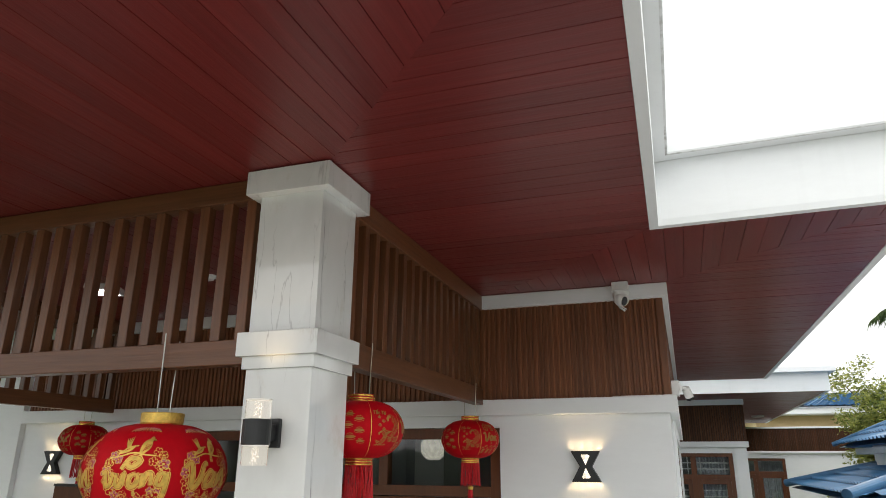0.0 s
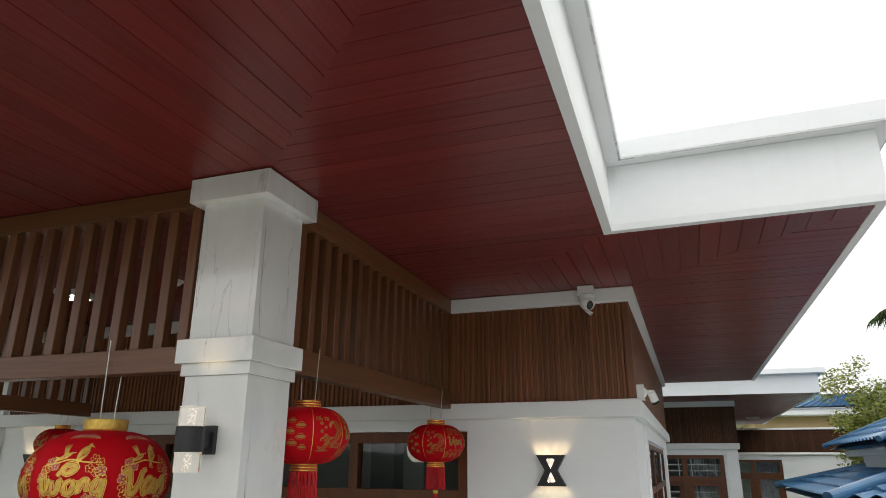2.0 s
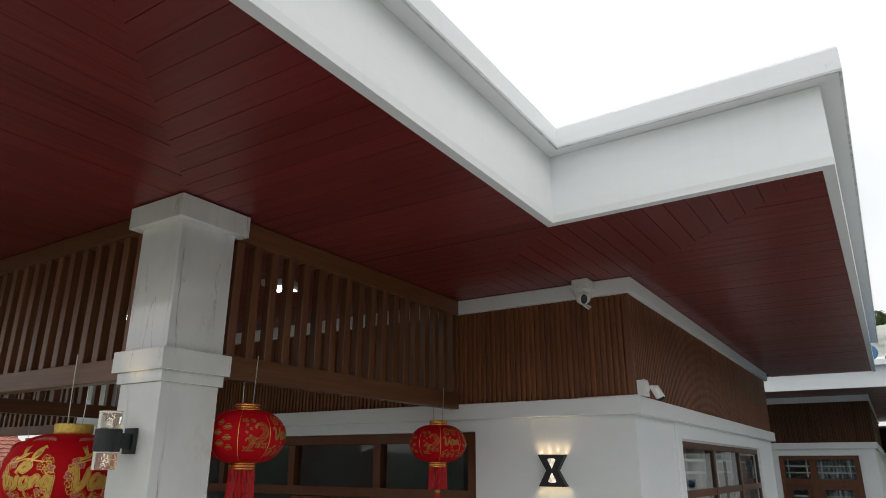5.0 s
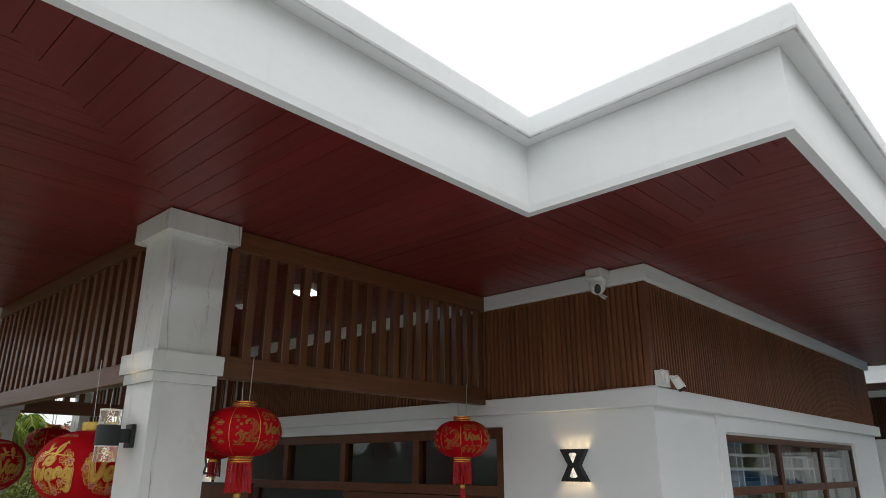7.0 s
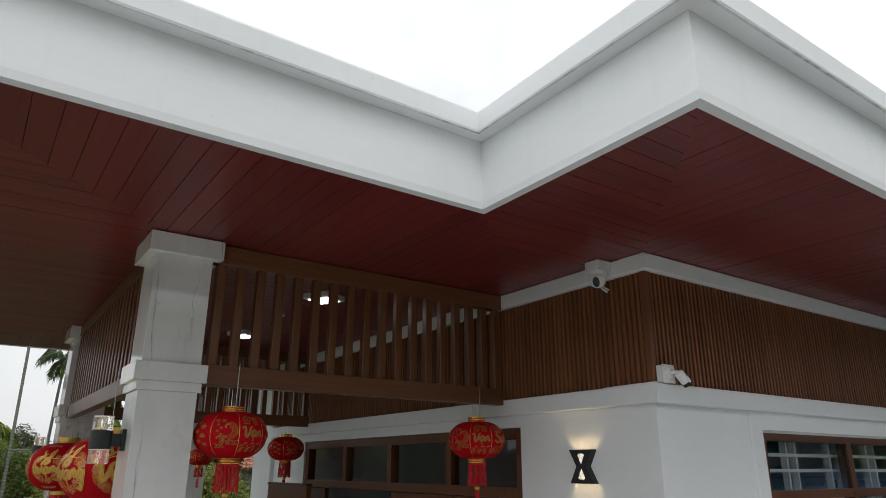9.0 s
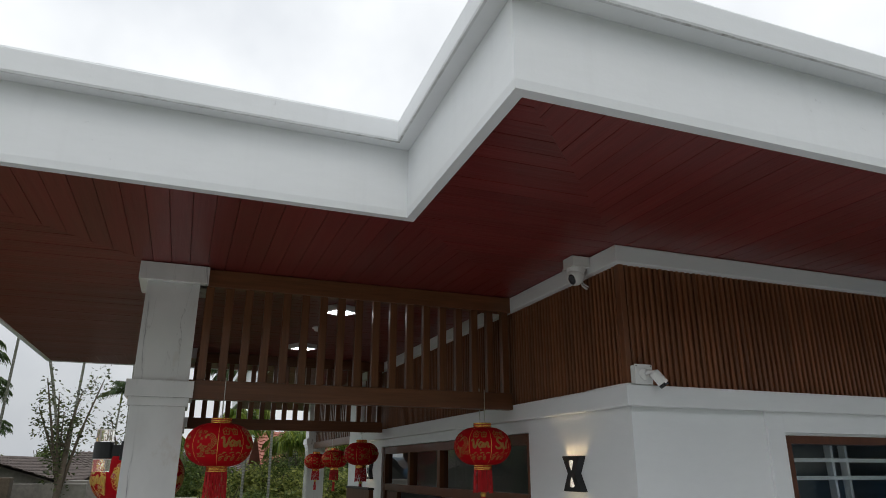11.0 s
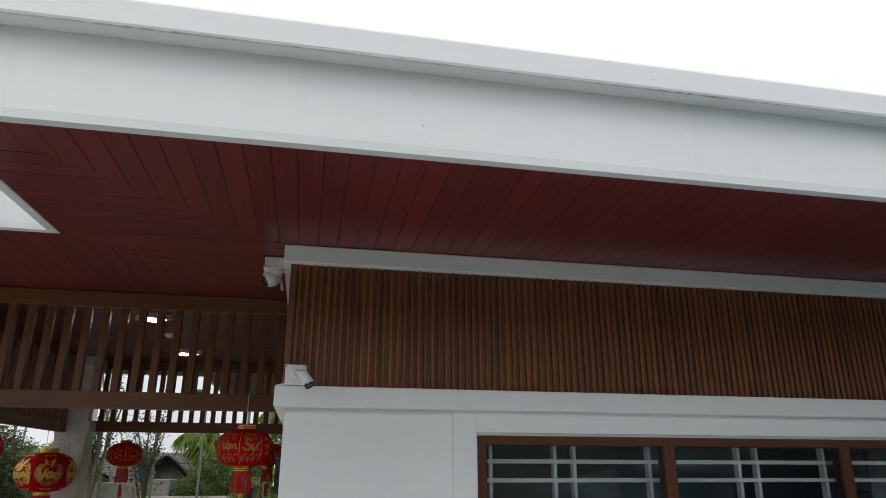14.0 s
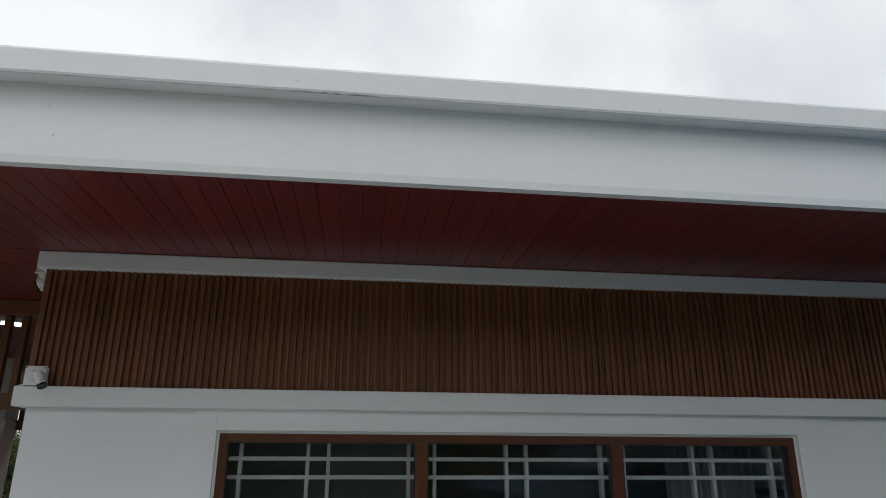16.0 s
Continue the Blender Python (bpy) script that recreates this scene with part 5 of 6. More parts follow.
# the sheet shows between the wing's slats as painted groove shade
part("cladding_back", boxes((-6.0, W2X + 0.002, W2Y - 0.012, W2Y - 0.001, 2.672, 3.285), (W2X + 0.001, W2X + 0.010, W2Y, 19.79, 2.672, 3.285)), GROOVE_SHADE, wall_wing)
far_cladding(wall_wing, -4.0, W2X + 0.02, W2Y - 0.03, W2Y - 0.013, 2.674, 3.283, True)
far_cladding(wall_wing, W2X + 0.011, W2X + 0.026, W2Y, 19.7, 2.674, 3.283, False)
part("cladding_back", boxes((1.0, 6.5, 19.785, 19.799, 2.63, 3.19)), GROOVE_SHADE, wall_end)
# end wall takes the darkest copy, its shade painted in
far_cladding(wall_end, 1.05, 6.4, 19.765, 19.784, 2.632, 3.188, True).data.materials[0] = CLAD_END_SHADED


def casement(name, x0, x1, y, z1, label, split, tz, bars=True):
    w = thing(name, label, "door", at=(x0, y, 0.1))
    tagged(w, kind="structure")
    W, H = x1 - x0, z1 - 0.1
    part("frame", boxes((0.003, 0.07, 0.02, 0.09, 0, H), (W - 0.07, W - 0.003, 0.02, 0.09, 0, H), (0.07, W - 0.07, 0.02, 0.09, H - 0.06, H), bevel=0.003), FRAME, w)
    part("transom_rail", boxes((0.07, W - 0.07, 0.02, 0.09, tz - 0.1, tz - 0.02), bevel=0.003), FRAME, w)
    part("mullion", boxes((split, split + 0.09, 0.016, 0.094, 0, H - 0.06), bevel=0.003), FRAME, w)
    for a, b in ((0.07, split), (split + 0.09, W - 0.07)):
        part("pane", boxes((a, b, 0.05, 0.056, tz - 0.02, H - 0.06)), GLASS, w)
        part("door_leaf", boxes((a, a + 0.075, 0.03, 0.07, 0, tz - 0.1), (b - 0.075, b, 0.03, 0.07, 0, tz - 0.1), (a + 0.075, b - 0.075, 0.03, 0.07, tz - 0.18, tz - 0.1), bevel=0.003), FRAME, w)
        part("pane", boxes((a + 0.075, b - 0.075, 0.05, 0.056, 0.1, tz - 0.18)), GLASS, w)
        if not bars:
            continue
        for z in (tz + 0.07, tz + 0.17, tz - 0.28, tz - 0.38, tz - 0.7, tz - 0.8):
            part("bar", boxes((a, b, 0.12, 0.134, z - 0.009, z + 0.009)), GRILL, w)
        for f in (0.12, 0.85):
            xx = a + (b - a) * f
            part("bar", boxes((xx - 0.009, xx + 0.009, 0.136, 0.15, 0.05, H - 0.03)), GRILL, w)
    return w


casement("door_2", -0.36, 0.76, W2Y, 2.479, "brown glazed double door with white bars and curtains", 0.43, 2.05)
casement("door_3", 1.14, 2.40, 19.8, 2.45, "brown glazed door in the far end wall", 0.52, 2.05, False)
curtain(0.14, 0.74, W2Y + 0.24, 0.3, 2.45, True, LACE, "pale patterned curtain behind the glazed door")
curtain(1.75, 2.36, 20.14, 0.3, 2.40, True, LACE, "pale patterned curtain behind the far door")
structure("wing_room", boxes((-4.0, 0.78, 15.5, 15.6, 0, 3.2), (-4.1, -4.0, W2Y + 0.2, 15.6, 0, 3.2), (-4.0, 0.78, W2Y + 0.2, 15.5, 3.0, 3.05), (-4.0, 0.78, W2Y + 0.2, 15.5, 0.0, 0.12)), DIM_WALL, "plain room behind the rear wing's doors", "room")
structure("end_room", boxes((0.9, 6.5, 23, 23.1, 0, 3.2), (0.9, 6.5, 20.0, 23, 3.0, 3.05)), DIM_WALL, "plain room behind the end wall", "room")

R2 = 3.378
EDGE2 = [(-6.0, 11.62), (2.17, 11.62), (2.17, 20.6)]
structure("wing_fascia", sweep(EDGE2, [(0, R2 - 0.006), (0.002, 3.5), (0, 3.66), (-0.10, 3.66), (-0.045, R2 - 0.006)]), FASCIA, "white fascia of the rear wing's roof", "fascia")
structure("wing_fascia_lip", sweep(EDGE2, [(-0.12, 3.658), (0.095, 3.658), (0.098, 3.665), (0.096, 3.735), (-0.12, 3.75)]), FASCIA, "white roof lip of the rear wing", "fascia")
structure("wing_roof", boxes((-6.0, 2.10, 11.7, 20.6, 3.46, 3.62)), PLASTER, "flat roof slab of the rear wing", "roof")
structure("wing_soffit_ceiling", boards([([(2.125, 11.665), (2.125, 20.6), (W2X, 20.6), (W2X, W2Y)], 0), ([(-6.0, 11.665), (2.125, 11.665), (W2X, W2Y), (-6.0, W2Y)], 1)], R2, rnd), (RED_X, RED_Y), "dark red soffit boards of the rear wing", "soffit")
structure("wing_soffit_backing", boxes((-6.0, 2.12, 11.67, 20.6, R2 + 0.006, R2 + 0.02)), JOINT, "dark backing behind the rear soffit joints", "soffit")
dl = thing("ceiling_light", "small white surface light on the rear soffit", "ceiling light", at=(1.66, 17.4, R2))
part("housing", lathe([(0.13, -0.035), (0.14, -0.03), (0.14, 0.0)], 24), WHITE_PLASTIC, dl)

# beyond the rear wing: a beige gable house with a pale verge and a blue tiled roof
gable = thing("house", "beige house with pale eaves and a blue tiled roof", "house", at=(2.4, 26.0, 0))
part("wall", boxes((0, 9, 0, 8, 0, 3.88)), BEIGE, gable)
part("eave", boxes((-0.35, 9.4, -0.5, 8.5, 3.88, 3.94), (-0.40, 9.45, -0.55, -0.45, 3.91, 4.14), (-0.40, -0.30, -0.45, 8.5, 3.91, 4.14), bevel=0.01), PLASTER, gable, "pale eaves board")


def tile_sheet(p0, p1, p2, p3, rib=0.20, step=0.33):
    """A ribbed metal tile sheet: p0 to p1 along the eave, p3 and p2 above them."""
    p0, p1, p2, p3 = [Vector(p) for p in (p0, p1, p2, p3)]
    nrm = (p1 - p0).cross(p3 - p0).normalized()
    if nrm.z < 0:
        nrm = -nrm
    L, S = (p1 - p0).length, max((p3 - p0).length, (p2 - p1).length)
    nu, courses = max(8, int(L / rib * 6)), max(2, int(S / step))
    bm = bmesh.new()
    rows = []
    for c in range(courses):
        for v, lift in ((c / courses, 0.036), ((c + 1) / courses, 0.0)):
            row = []
            for i in range(nu + 1):
                u = i / nu
                a, b = p0.lerp(p1, u), p3.lerp(p2, u)
                wave = min(0.036, rib * 0.28) * max(0.0, math.cos(2 * math.pi * (a - p0).length / rib)) ** 0.7 if math.cos(2 * math.pi * (a - p0).length / rib) > 0 else 0.0
                row.append(bm.verts.new(a.lerp(b, v) + nrm * (wave + lift)))
            rows.append(row)
    for a, b in zip(rows, rows[1:]):
        for i in range(nu):
            bm.faces.new((a[i], a[i + 1], b[i + 1], b[i]))
    under = [bm.verts.new(p - nrm * 0.03) for p in (p0, p1, p2, p3)]
    bm.faces.new(under[::-1])
    bmesh.ops.recalc_face_normals(bm, faces=bm.faces[:])
    return bm


part("roof", tile_sheet((-0.45, -0.6, 4.13), (9.5, -0.6, 4.13), (7.0, 3.9, 4.93), (2.2, 3.9, 4.93), 0.24, 0.35), BLUE_TILE, gable, "blue ribbed metal tiles")

# the blue-roofed pavilion beside the house
pav = thing("pavilion", "white pavilion with a two-tier blue metal tile roof", "pavilion", at=(1.55, 8.12, -0.05))
PX, PY, PZ = 4.6, 4.45, 2.03
top1, ins = 0.30, 1.12
part("wall", boxes((0.45, PX - 0.45, 0.45, PY - 0.45, 0, 2.02), (1.02, PX - 1.02, 1.02, PY - 1.02, 2.02, 2.62), bevel=0.004), PLASTER, pav)
a = [(0, 0, PZ), (PX, 0, PZ), (PX, PY, PZ), (0, PY, PZ)]
b = [(ins, ins, PZ + top1), (PX - ins, ins, PZ + top1), (PX - ins, PY - ins, PZ + top1), (ins, PY - ins, PZ + top1)]
a2 = [(0.71, 0.80, 2.63), (PX - 0.71, 0.80, 2.63), (PX - 0.71, PY - 0.33, 2.63), (0.71, PY - 0.33, 2.63)]
mid = ((PX / 2, 2.4, 3.35), (PX / 2, 3.1, 3.35))
b2 = [mid[0], mid[0], mid[1], mid[1]]
for lo, hi in ((a, b), (a2, b2)):
    for i in range(4):
        j = (i + 1) % 4
        part("roof_slope", tile_sheet(lo[i], lo[j], hi[j], hi[i], 0.19, 0.36), BLUE_TILE, pav, "blue ribbed metal tiles")
        d = (Vector(lo[i]) - Vector(hi[i])).normalized()
        part("hip_cap", tube([Vector(lo[i]) + d * 0.08 + Vector((0, 0, 0.05)), Vector(hi[i]) + Vector((0, 0, 0.05))], 0.058 if lo is a else 0.035, 16), BLUE_TILE, pav, "rounded blue hip cap")
part("eave_board", boxes((0.30, PX - 0.30, 0.30, PY - 0.30, 1.93, 2.0), (0.90, PX - 0.90, 0.96, PY - 0.50, 2.50, 2.585)), PLASTER, pav)

# a solar water heater on the rear roof
tank = thing("water_heater", "silver solar water heater drum with a blue end cap on legs", "water heater", at=(1.25, 16.2, 3.62))
part("drum", lathe([(0.10, -0.64), (0.22, -0.62), (0.28, -0.56), (0.30, -0.48), (0.30, 0.48), (0.28, 0.56), (0.22, 0.62), (0.10, 0.64)], 30), STEEL, tank, at=pose(0, 0, 1.06, 90, 0, 62), smooth=False)
part("end_cap", lathe([(0.12, 0.0), (0.15, 0.03), (0.13, 0.05)], 24), BLUE_TILE, tank, "blue plastic end cap", at=pose(-0.12, -0.42, 0.80, 90, 0, 20))
for x in (-0.35, 0.35):
    for y in (-0.2, 0.2):
        part("leg", tube([(x, y, 0.0), (x, y * 0.6, 0.82)], 0.016, 6), STEEL, tank)
for x in (-0.35, 0.35):
    part("cradle", boxes((x - 0.02, x + 0.02, -0.22, 0.22, 0.74, 0.78)), STEEL, tank)

# ---- old houses and walls to the west ----
def old_house(at, turn, w, d, h, rise, roofm, label):
    t = thing("house", label, "house", at=at, turn=turn)
    bm = bmesh.new()
    pr = [(-w / 2, 0), (w / 2, 0), (w / 2, h), (0, h + rise), (-w / 2, h)]
    f0, f1 = [bm.verts.new((a, 0, b)) for a, b in pr], [bm.verts.new((a, d, b)) for a, b in pr]
    bm.faces.new(f0)
    bm.faces.new(f1[::-1])
    for i in range(5):
        bm.faces.new((f0[i], f1[i], f1[(i + 1) % 5], f0[(i + 1) % 5]))
    bmesh.ops.recalc_face_normals(bm, faces=bm.faces[:])
    part("wall", bm, OLD_WALL, t)
    sl = rise / (w / 2)
    for s in (-1, 1):
        e = (s * (w / 2 + 0.5), h - 0.5 * sl + 0.05)
        part("roof", tile_sheet((e[0], -0.5, e[1]), (e[0], d + 0.5, e[1]), (0, d + 0.5, h + rise + 0.05), (0, -0.5, h + rise + 0.05), 0.24, 0.3), roofm, t, "weathered roof tiles")
    # no opening is cut; the black panel paints the shade inside
    part("window", boxes((-w * 0.2, w * 0.05, -0.04, -0.005, h * 0.4, h * 0.75)), BLACK, t, "black panel standing in for a shaded window opening")
    part("door", boxes((w * 0.2, w * 0.36, -0.04, -0.005, 0.0, h * 0.75)), TWIG, t, "old wooden door")
    return t


old_house((-20.0, -2.9, 0), 80, 5.0, 5, 1.85, 0.72, GREY_TILE, "low old house with a mossy grey tiled roof")
old_house((-17.8, 1.0, 0), 92, 1.3, 4, 1.95, 0.62, GREY_TILE, "small weathered gabled house with grey roof")
old_house((-27.0, 5.9, 0), 0, 5, 7, 2.4, 1.3, RED_TILE, "far house with a red tiled roof")
old_house((-31.0, -1.2, 0), 0, 6, 9.5, 1.95, 0.95, GREY_TILE, "long low house with a brown tiled roof")
gw = thing("garden_wall", "pale low concrete garden wall", "garden wall", at=(-15.0, 0.9, 0))
part("wall", boxes((0, 0.15, 0, 2.1, 0, 1.58), bevel=0.01), CONCRETE, gw)
part("coping", boxes((-0.03, 0.18, -0.03, 2.13, 1.58, 1.64), bevel=0.008), CONCRETE, gw)
bw = thing("brick_wall", "dark old brick garden wall", "garden wall", at=(-14.2, -1.2, 0))
part("wall", boxes((0, 0.2, 0, 1.9, 0, 1.98), bevel=0.02), OLD_WALL, bw)
post = thing("gate_post", "weathered wooden gate post", "post", at=(-13.2, -0.75, 0))
part("shaft", boxes((-0.16, 0.16, -0.2, 0.2, 0, 2.12), bevel=0.03), TWIG, post)
drum = thing("water_drum", "blue plastic water drum lying on a wall", "water drum", at=(-15.6, 0.85, 2.02))
part("barrel", lathe([(0.25, -0.45), (0.3, -0.43), (0.3, -0.15), (0.315, -0.13), (0.3, -0.11), (0.3, 0.11), (0.315, 0.13), (0.3, 0.15), (0.3, 0.43), (0.25, 0.45)], 22), BLUE_TILE, drum, at=pose(0, 0, 0.16, 90, 0, 80) @ Matrix.Scale(0.55, 4))
part("stand", boxes((-0.5, 0.5, -0.7, 0.7, -2.02, 0.0), bevel=0.01), OLD_WALL, drum)

# ---- far hills ----
bm = bmesh.new()
prev = None
for i in range(121):
    a = radians(95 + i * 1.5)
    h = 4 + 9 * (0.5 + 0.5 * noise.noise((i * 0.09, 3.1, 0))) + 2 * noise.noise((i * 0.4, 1.0, 0))
    row = [bm.verts.new((420 * math.cos(a), 420 * math.sin(a), 0)), bm.verts.new((450 * math.cos(a), 450 * math.sin(a), h))]
    if prev:
        bm.faces.new((prev[0], row[0], row[1], prev[1]))
    prev = row
structure("backdrop_hills", bm, HILL, "hazy blue far hills", "hills")


# mostly unseen woods, added to block low eastern sky; kept low in the south
bm = bmesh.new()
prev = None
for i in range(241):
    a = radians(-160 + i * 0.92)
    h = (15.0 if i > 128 else 3.6) + 1.6 * noise.noise((i * 0.12, 7.7, 0)) + 0.9 * noise.noise((i * 0.9, 2.0, 0)) + 0.6 * noise.noise((i * 2.3, 5.0, 0))
    rows = [bm.verts.new((r * math.cos(a), r * math.sin(a), z)) for r, z in ((52, 0), (50.5, h * 0.45), (51.5, h * 0.8), (54, h))]
    if prev:
        for k in range(3):
            bm.faces.new((prev[k], rows[k], rows[k + 1], prev[k + 1]))
    prev = rows
structure("backdrop_woods", bm, WOODS, "dark green woods ring, mostly unseen, tall in the east to darken reflections", "woods")


# ---- plants ----
def leaf_cloud(name, centres, per, spread, size, material, seed, flat=0.5):
    """Many small folded leaves round a set of centres, as one mesh."""
    rs = np.random.RandomState(seed)
    cs = np.repeat(np.array(centres, float), per, 0)
    n = len(cs)
    pos = cs + np.clip(rs.normal(0, 1, (n, 3)), -1.7, 1.7) * np.array(spread) * 0.5
    d = rs.normal(0, 1, (n, 3))
    d[:, 2] = d[:, 2] * flat - 0.15
    d /= np.linalg.norm(d, axis=1)[:, None]
    side = np.cross(d, rs.normal(0, 1, (n, 3)))
    side /= np.linalg.norm(side, axis=1)[:, None] + 1e-9
    up = np.cross(d, side)
    ln = size * rs.uniform(0.6, 1.3, (n, 1))
    w = ln * 0.46
    v = np.stack([pos - d * ln * 0.5, pos + side * w * 0.5 + up * w * 0.12, pos + d * ln * 0.5, pos - side * w * 0.5 + up * w * 0.12], 1).reshape(-1, 3)
    idx = np.arange(n)[:, None] * 4
    f = np.concatenate([idx + [0, 1, 2], idx + [0, 2, 3]], 0)
    me = bpy.data.meshes.new(name)
    me.from_pydata(v.tolist(), [], f.tolist())
    me.materials.append(material)
    return me


def blob_centres(n, rx, ry, rz, z0, seed):
    rs = np.random.RandomState(seed)
    d = rs.normal(0, 1, (n, 3))
    d /= np.linalg.norm(d, axis=1)[:, None]
    r = rs.uniform(0.35, 1.0, (n, 1)) ** 0.5
    c = d * r * np.array([rx, ry, rz])
    c[:, 2] = np.abs(c[:, 2]) + z0
    return c


def bush(seed, rx, ry, rz, material, size=0.13, clumps=55, per=46):
    t = thing("bush", "dense green garden shrub with small leaves", "shrub", "garden shrubs")
    rs = random.Random(seed)
    ob = new("foliage", leaf_cloud("foliage", blob_centres(clumps, rx * 0.92, ry * 0.92, rz * 0.9, 0.1, seed), per, (rx * 0.17, ry * 0.17, rz * 0.085), size, material, seed))
    ob.parent = t
    ob = new("inner_foliage", leaf_cloud("inner_foliage", blob_centres(60, rx * 0.62, ry * 0.62, rz * 0.66, 0.0, seed + 1), 45, (rx * 0.3, ry * 0.3, rz * 0.2), size * 2.4, material, seed + 1))
    ob.parent = t
    for _ in range(5):
        a = rs.uniform(0, 6.28)
        tb = tube([(0, 0, 0), (rx * 0.3 * math.cos(a), ry * 0.3 * math.sin(a), rz * 0.5), (rx * 0.6 * math.cos(a), ry * 0.6 * math.sin(a), rz * 0.85)], 0.025, 6, 0.4)
        part("stem", tb, TWIG, t)
    return t


def tree(seed, h, spread, material, label, size=0.12, clumps=70, per=40, gap=1.0):
    t = thing("tree", label, "tree", "garden trees")
    rs = random.Random(seed)
    part("trunk", tube([(0, 0, 0), (0.05, 0.03, h * 0.3), (0.0, 0.1, h * 0.62)], 0.09, 10, 0.55), TWIG, t, smooth=True)
    centres = []
    for k in range(9):
        a = k * 0.7 + rs.uniform(-0.3, 0.3)
        z0 = h * rs.uniform(0.32, 0.6)
        tip = (spread * rs.uniform(0.5, 1.0) * math.cos(a), spread * rs.uniform(0.5, 1.0) * math.sin(a), h * rs.uniform(0.6, 1.0))
        part("limb", tube([(0, 0.06, z0), (tip[0] * 0.5, tip[1] * 0.5, z0 + (tip[2] - z0) * 0.55), tip], 0.035, 6, 0.3), TWIG, t)
        for q in range(clumps // 9):
            f = rs.uniform(0.35, 1.05)
            centres.append((tip[0] * f + rs.gauss(0, spread * 0.16), tip[1] * f + rs.gauss(0, spread * 0.16), z0 + (tip[2] - z0) * f + rs.gauss(0, h * 0.05)))
    ob = new("crown", leaf_cloud("crown", centres, per, (spread * 0.24 * gap, spread * 0.24 * gap, h * 0.09 * gap), size, material, seed))
    ob.parent = t
    return t


def palm(seed, h, lean, r, fronds, flen, material, label, droop=1.15, leaf=0.32):
    t = thing("palm_tree", label, "palm tree", "palm trees")
    rs = random.Random(seed)
    pts = [(lean[0] * (k / 8) ** 1.5, lean[1] * (k / 8) ** 1.5, h * k / 8) for k in range(9)]
    part("trunk", tube(pts, r, 10, 0.72), BARK, t, "slender ringed pale trunk", smooth=True)
    top = Vector(pts[-1])
    part("crownshaft", tube([top - Vector((0, 0, 0.05)), top + Vector((0, 0, 0.45))], r * 0.95, 10, 0.6), PALM_YOUNG, t, "green crownshaft", smooth=True)
    verts, faces = [], []
    for k in range(fronds):
        az = k * 2.399 + rs.uniform(-0.2, 0.2)
        el = (0.15, 0.65, 1.05, 1.42)[k % 4] + rs.uniform(-0.25, 0.15)
        L = flen * rs.uniform(0.8, 1.1)
        c, s = math.cos(az), math.sin(az)
        pts = []
        for q in range(15):
            f = q / 14
            rr = L * f * math.cos(el * (1 - 0.35 * f))
            zz = L * f * math.sin(el) - droop * L * f ** 2.6 * (0.42 + 0.5 * math.sin(el))
            pts.append(top + Vector((c * rr, s * rr, 0.42 + zz)))
        for q in range(14):
            a, b = pts[q], pts[q + 1]
            n0 = len(verts)
            sd = Vector((-s, c, 0)) * 0.014
            verts += [a - sd, a + sd, b + sd, b - sd]
            faces.append((n0, n0 + 1, n0 + 2, n0 + 3))
            for m in range(2):
                o = a.lerp(b, m / 2)
                f = (q + m / 2) / 14
                ll = leaf * flen * (0.55 + 0.6 * math.sin(math.pi * min(1, f * 1.05 + 0.05))) * rs.uniform(0.85, 1.1)
                fwd = (b - a).normalized()
                for sg in (-1, 1):
                    dr = (Vector((-s, c, 0)) * sg * 0.85 + fwd * 0.75 + Vector((0, 0, rs.uniform(-1.0, -0.15)))).normalized()
                    wd = fwd * 0.0145 * (1 + flen * 0.25)
                    tip = o + dr * ll + Vector((0, 0, -0.45 * ll))
                    mid_ = o + dr * ll * 0.5
                    n0 = len(verts)
                    verts += [o - wd * 0.6, o + wd * 0.6, mid_ + wd, tip, mid_ - wd]
                    faces.append((n0, n0 + 1, n0 + 2, n0 + 3, n0 + 4))
    me = bpy.data.meshes.new("crown")
    me.from_pydata([tuple(v) for v in verts], [], faces)
    me.materials.append(material)
    ob = new("crown", me)
    ob.parent = t
    return t


def put(t, x, y, turn=0, scale=1.0):
    t.matrix_basis = pose(x, y, 0, 0, 0, turn) @ Matrix.Scale(scale, 4)
    return t


ARECA = "tall slender areca palm with a pale ringed trunk"
YOUNG = "young yellow-green palm with arching fronds"
p1 = put(palm(11, 4.55, (0.1, 0.1), 0.050, 10, 1.0, PALM_LEAF, ARECA, 0.85, 0.33), -16.0, -2.55)
p2 = put(palm(12, 4.75, (0.0, 0.55), 0.044, 9, 0.92, PALM_LEAF, ARECA, 0.8, 0.33), -17.7, -4.2)
p3 = put(palm(13, 9.4, (0.1, 0.15), 0.038, 13, 1.2, PALM_LEAF, ARECA), -16.3, -1.65)
put(palm(14, 9.0, (-0.2, -2.3), 0.042, 13, 1.2, PALM_LEAF, ARECA), -16.6, 0.05)
p5 = put(palm(17, 4.5, (0.05, 0.1), 0.045, 10, 0.92, PALM_LEAF, ARECA), -17.6, 3.3)
y1 = put(palm(15, 2.55, (0.05, 0.1), 0.075, 15, 1.05, PALM_YOUNG, YOUNG, 1.0, 0.42), -17.4, 1.85)
y2 = put(palm(16, 3.15, (0.0, 0.1), 0.075, 13, 1.1, PALM_YOUNG, YOUNG, 1.0, 0.42), -17.0, 4.1)
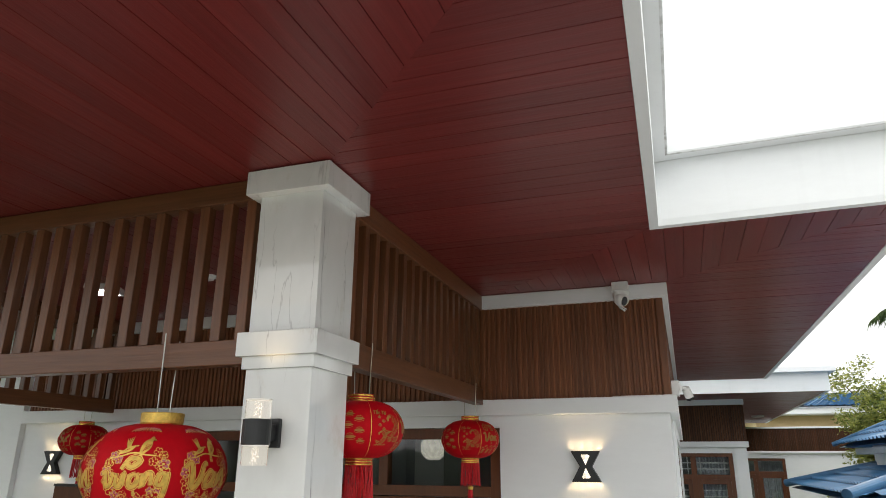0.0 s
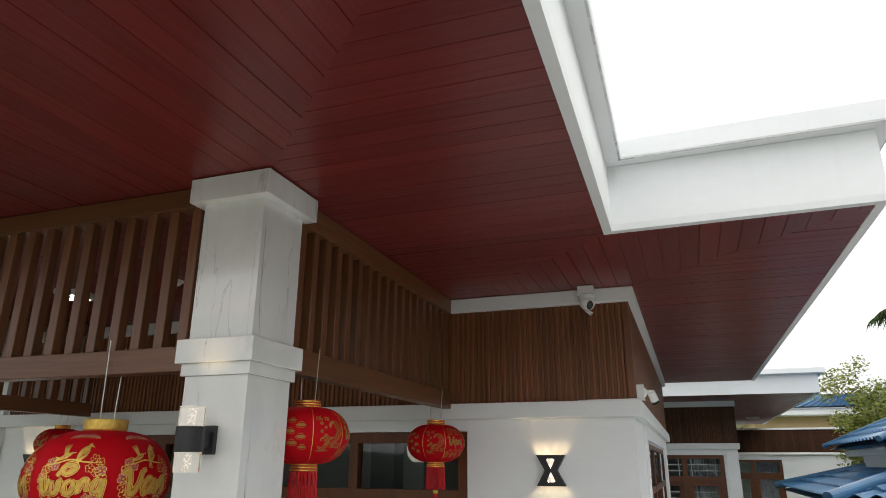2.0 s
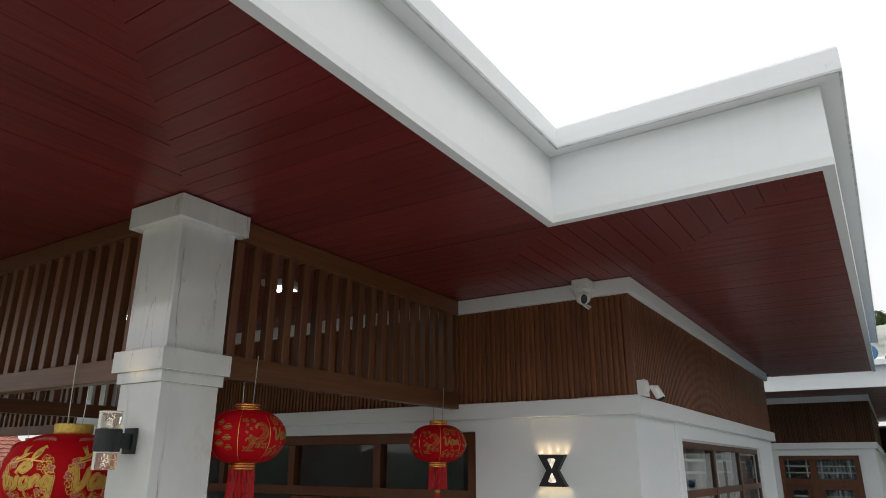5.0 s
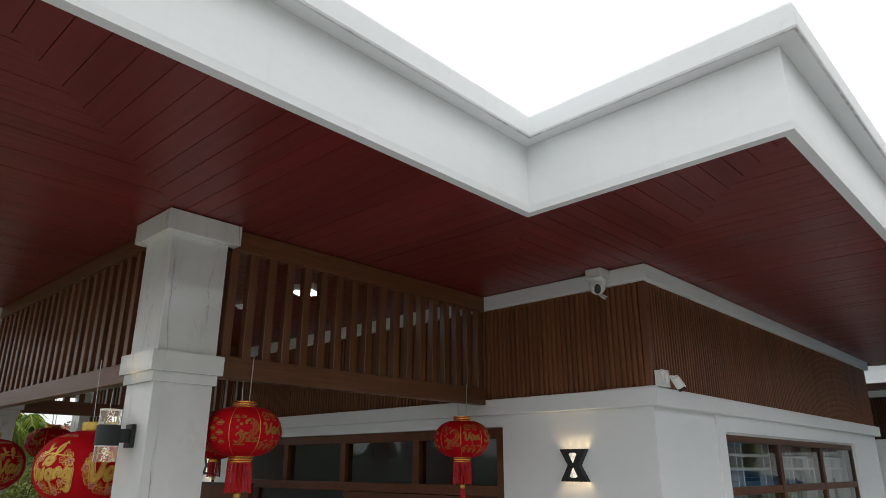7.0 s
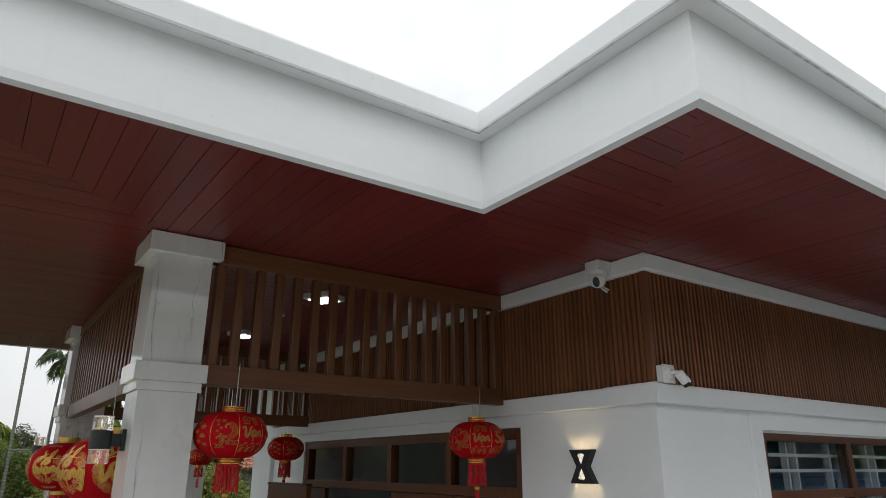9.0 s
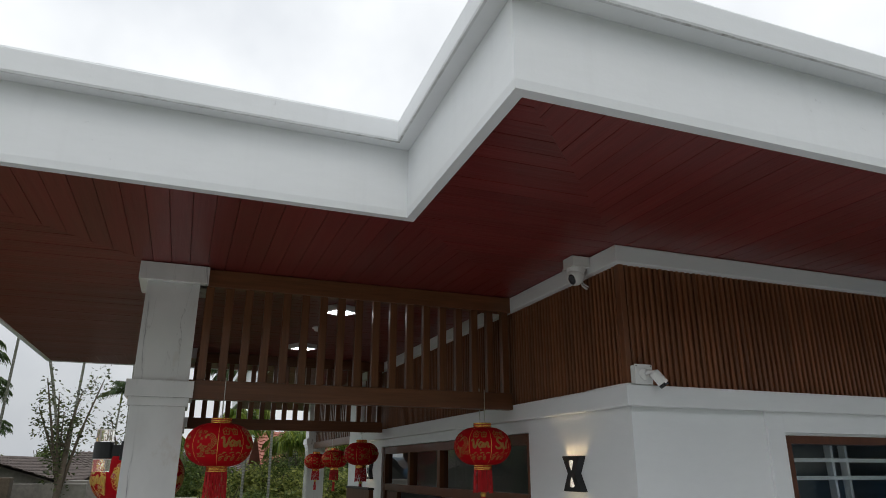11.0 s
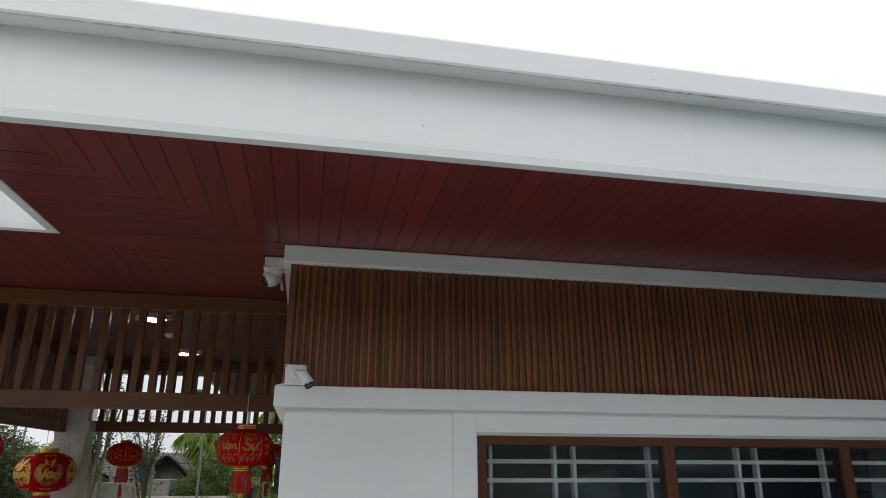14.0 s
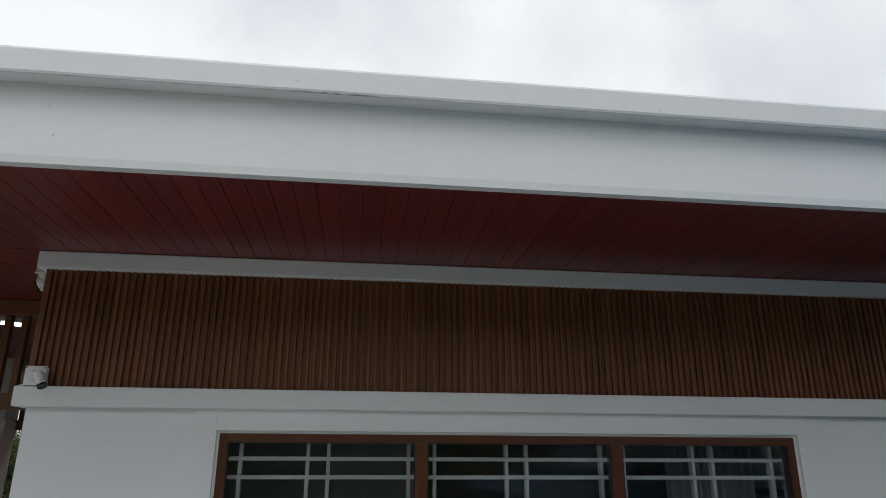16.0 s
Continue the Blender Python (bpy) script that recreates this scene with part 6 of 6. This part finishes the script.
for src, x, y, turn, sc in ((p3, -13.9, 0.22, 70, 0.86), (p3, -13.9, 1.37, 200, 0.83), (p3, -13.9, 2.40, 150, 0.88), (p3, -13.9, 3.38, 20, 0.8), (p3, -13.9, 3.91, 310, 0.92), (p3, -13.9, 4.52, 250, 0.84), (p1, -15.9, -4.3, 30, 1.12), (p1, -21.0, -3.1, 160, 0.92), (p1, -19.4, -5.1, 120, 0.97), (p1, -25.5, -5.8, 80, 0.98),
                             (y2, -16.8, 5.4, 90, 0.84), (y1, -19.5, 6.6, 60, 1.1), (p2, -26.0, 0.0, 80, 1.0), (p1, -28.0, -4.3, 10, 0.75), (p5, 1.55, 33.0, 10, 1.62), (p1, 7.3, 24.1, 50, 1.36)):
    copy_thing(src, pose(x, y, 0, 0, 0, turn) @ Matrix.Scale(sc, 4))

b1 = put(bush(21, 1.5, 1.65, 3.55, LEAF_D, 0.095, 520, 62), -12.8, -2.1, 0, 1.0)
b4 = put(bush(24, 1.3, 1.3, 3.1, LEAF_A, 0.095, 380, 55), -15.9, 2.5, 0, 0.93)
b2 = put(bush(22, 1.2, 1.2, 2.2, LEAF_B, 0.095, 260, 52), -15.6, 3.4)
b3 = put(bush(23, 1.4, 1.2, 1.7, LEAF_A, 0.09, 260, 48), -16.3, 2.7)
for src, x, y, turn, sc in ((b1, -13.5, -3.7, 80, 0.84), (b1, -18.6, 5.6, 30, 0.8), (b2, -18.9, 4.2, 100, 0.9), (b2, -16.2, 4.5, 60, 1.15), (b4, -17.6, 6.4, 200, 1.05), (b2, -15.6, 5.6, 10, 1.1), (b3, -15.3, 4.2, 50, 1.1), (b3, -15.2, 5.2, 150, 1.1), (b2, -15.4, 6.9, 70, 1.1),
                             (b1, -17.5, -6.0, 60, 0.92), (b3, -15.6, -3.6, 80, 1.1), (b4, -25.0, -5.6, 15, 1.25), (b4, -27.0, -7.8, 95, 1.35), (b2, -23.5, -3.9, 200, 1.5), (b4, -19.0, 3.1, 140, 0.98), (b3, -17.6, -0.3, 20, 0.8), (b1, -19.5, 8.0, 10, 1.0), (b2, -15.2, 3.0, 77, 0.75), (b3, -17.0, -2.6, 200, 0.9), (b4, -16.9, 3.6, 45, 0.9), (b4, -16.6, 5.0, 250, 0.98), (b4, -16.4, 6.0, 120, 0.95), (b4, -19.6, 6.4, 15, 1.15), (b4, -15.4, 2.15, 85, 0.8),
                             (b4, -23.5, 1.5, 60, 1.06), (b4, -23.8, 3.3, 190, 1.0), (b4, -34.0, -3.0, 10, 1.25), (b4, -35.0, 0.4, 70, 1.2), (b1, -36.0, 4.0, 130, 1.2), (b4, -34.0, -7.0, 30, 1.3), (b2, -17.4, 7.4, 30, 1.1), (b3, -14.9, -0.2, 33, 0.55), (b2, 3.25, 15.9, 20, 0.98), (b2, 5.4, 15.6, 70, 1.2)):
    copy_thing(src, pose(x, y, 0, 0, 0, turn) @ Matrix.Scale(sc, 4))

t1 = put(tree(31, 4.35, 1.45, LEAF_B, "garden tree with yellow-green small leaves", 0.085, 330, 105, 0.66), 4.35, 15.7, 0, 0.93)
t2 = put(tree(32, 4.6, 0.62, LEAF_D, "thin airy tree with sparse dark leaves", 0.085, 108, 14, 0.8), -13.0, 0.25)
copy_thing(t1, pose(5.7, 17.8, 0, 0, 0, 100))
copy_thing(t2, pose(-12.6, 1.45, 0, 0, 0, 70) @ Matrix.Scale(0.85, 4))
# unseen tree copies in the east, added to block light and darken window reflections
for i, (x, y) in enumerate(((10.0, -2.0), (10.5, 3.0), (10.5, 8.0))):
    copy_thing(t1, pose(x, y, 0, 0, 0, 50 * i) @ Matrix.Scale(1.2, 4))

# ---- cladding slats, one by one ----
me_f, me_s = slat_mesh(True, 2.722, 3.374), slat_mesh(False, 2.722, 3.374)
for k in range(143):
    piece("slat", me_f, wall_front, (-0.1155 - SLAT * k, 4.6535, 0))
for k in range(142):
    piece("slat", me_s, wall_side, (-0.0685, 4.6875 + SLAT * k, 0))
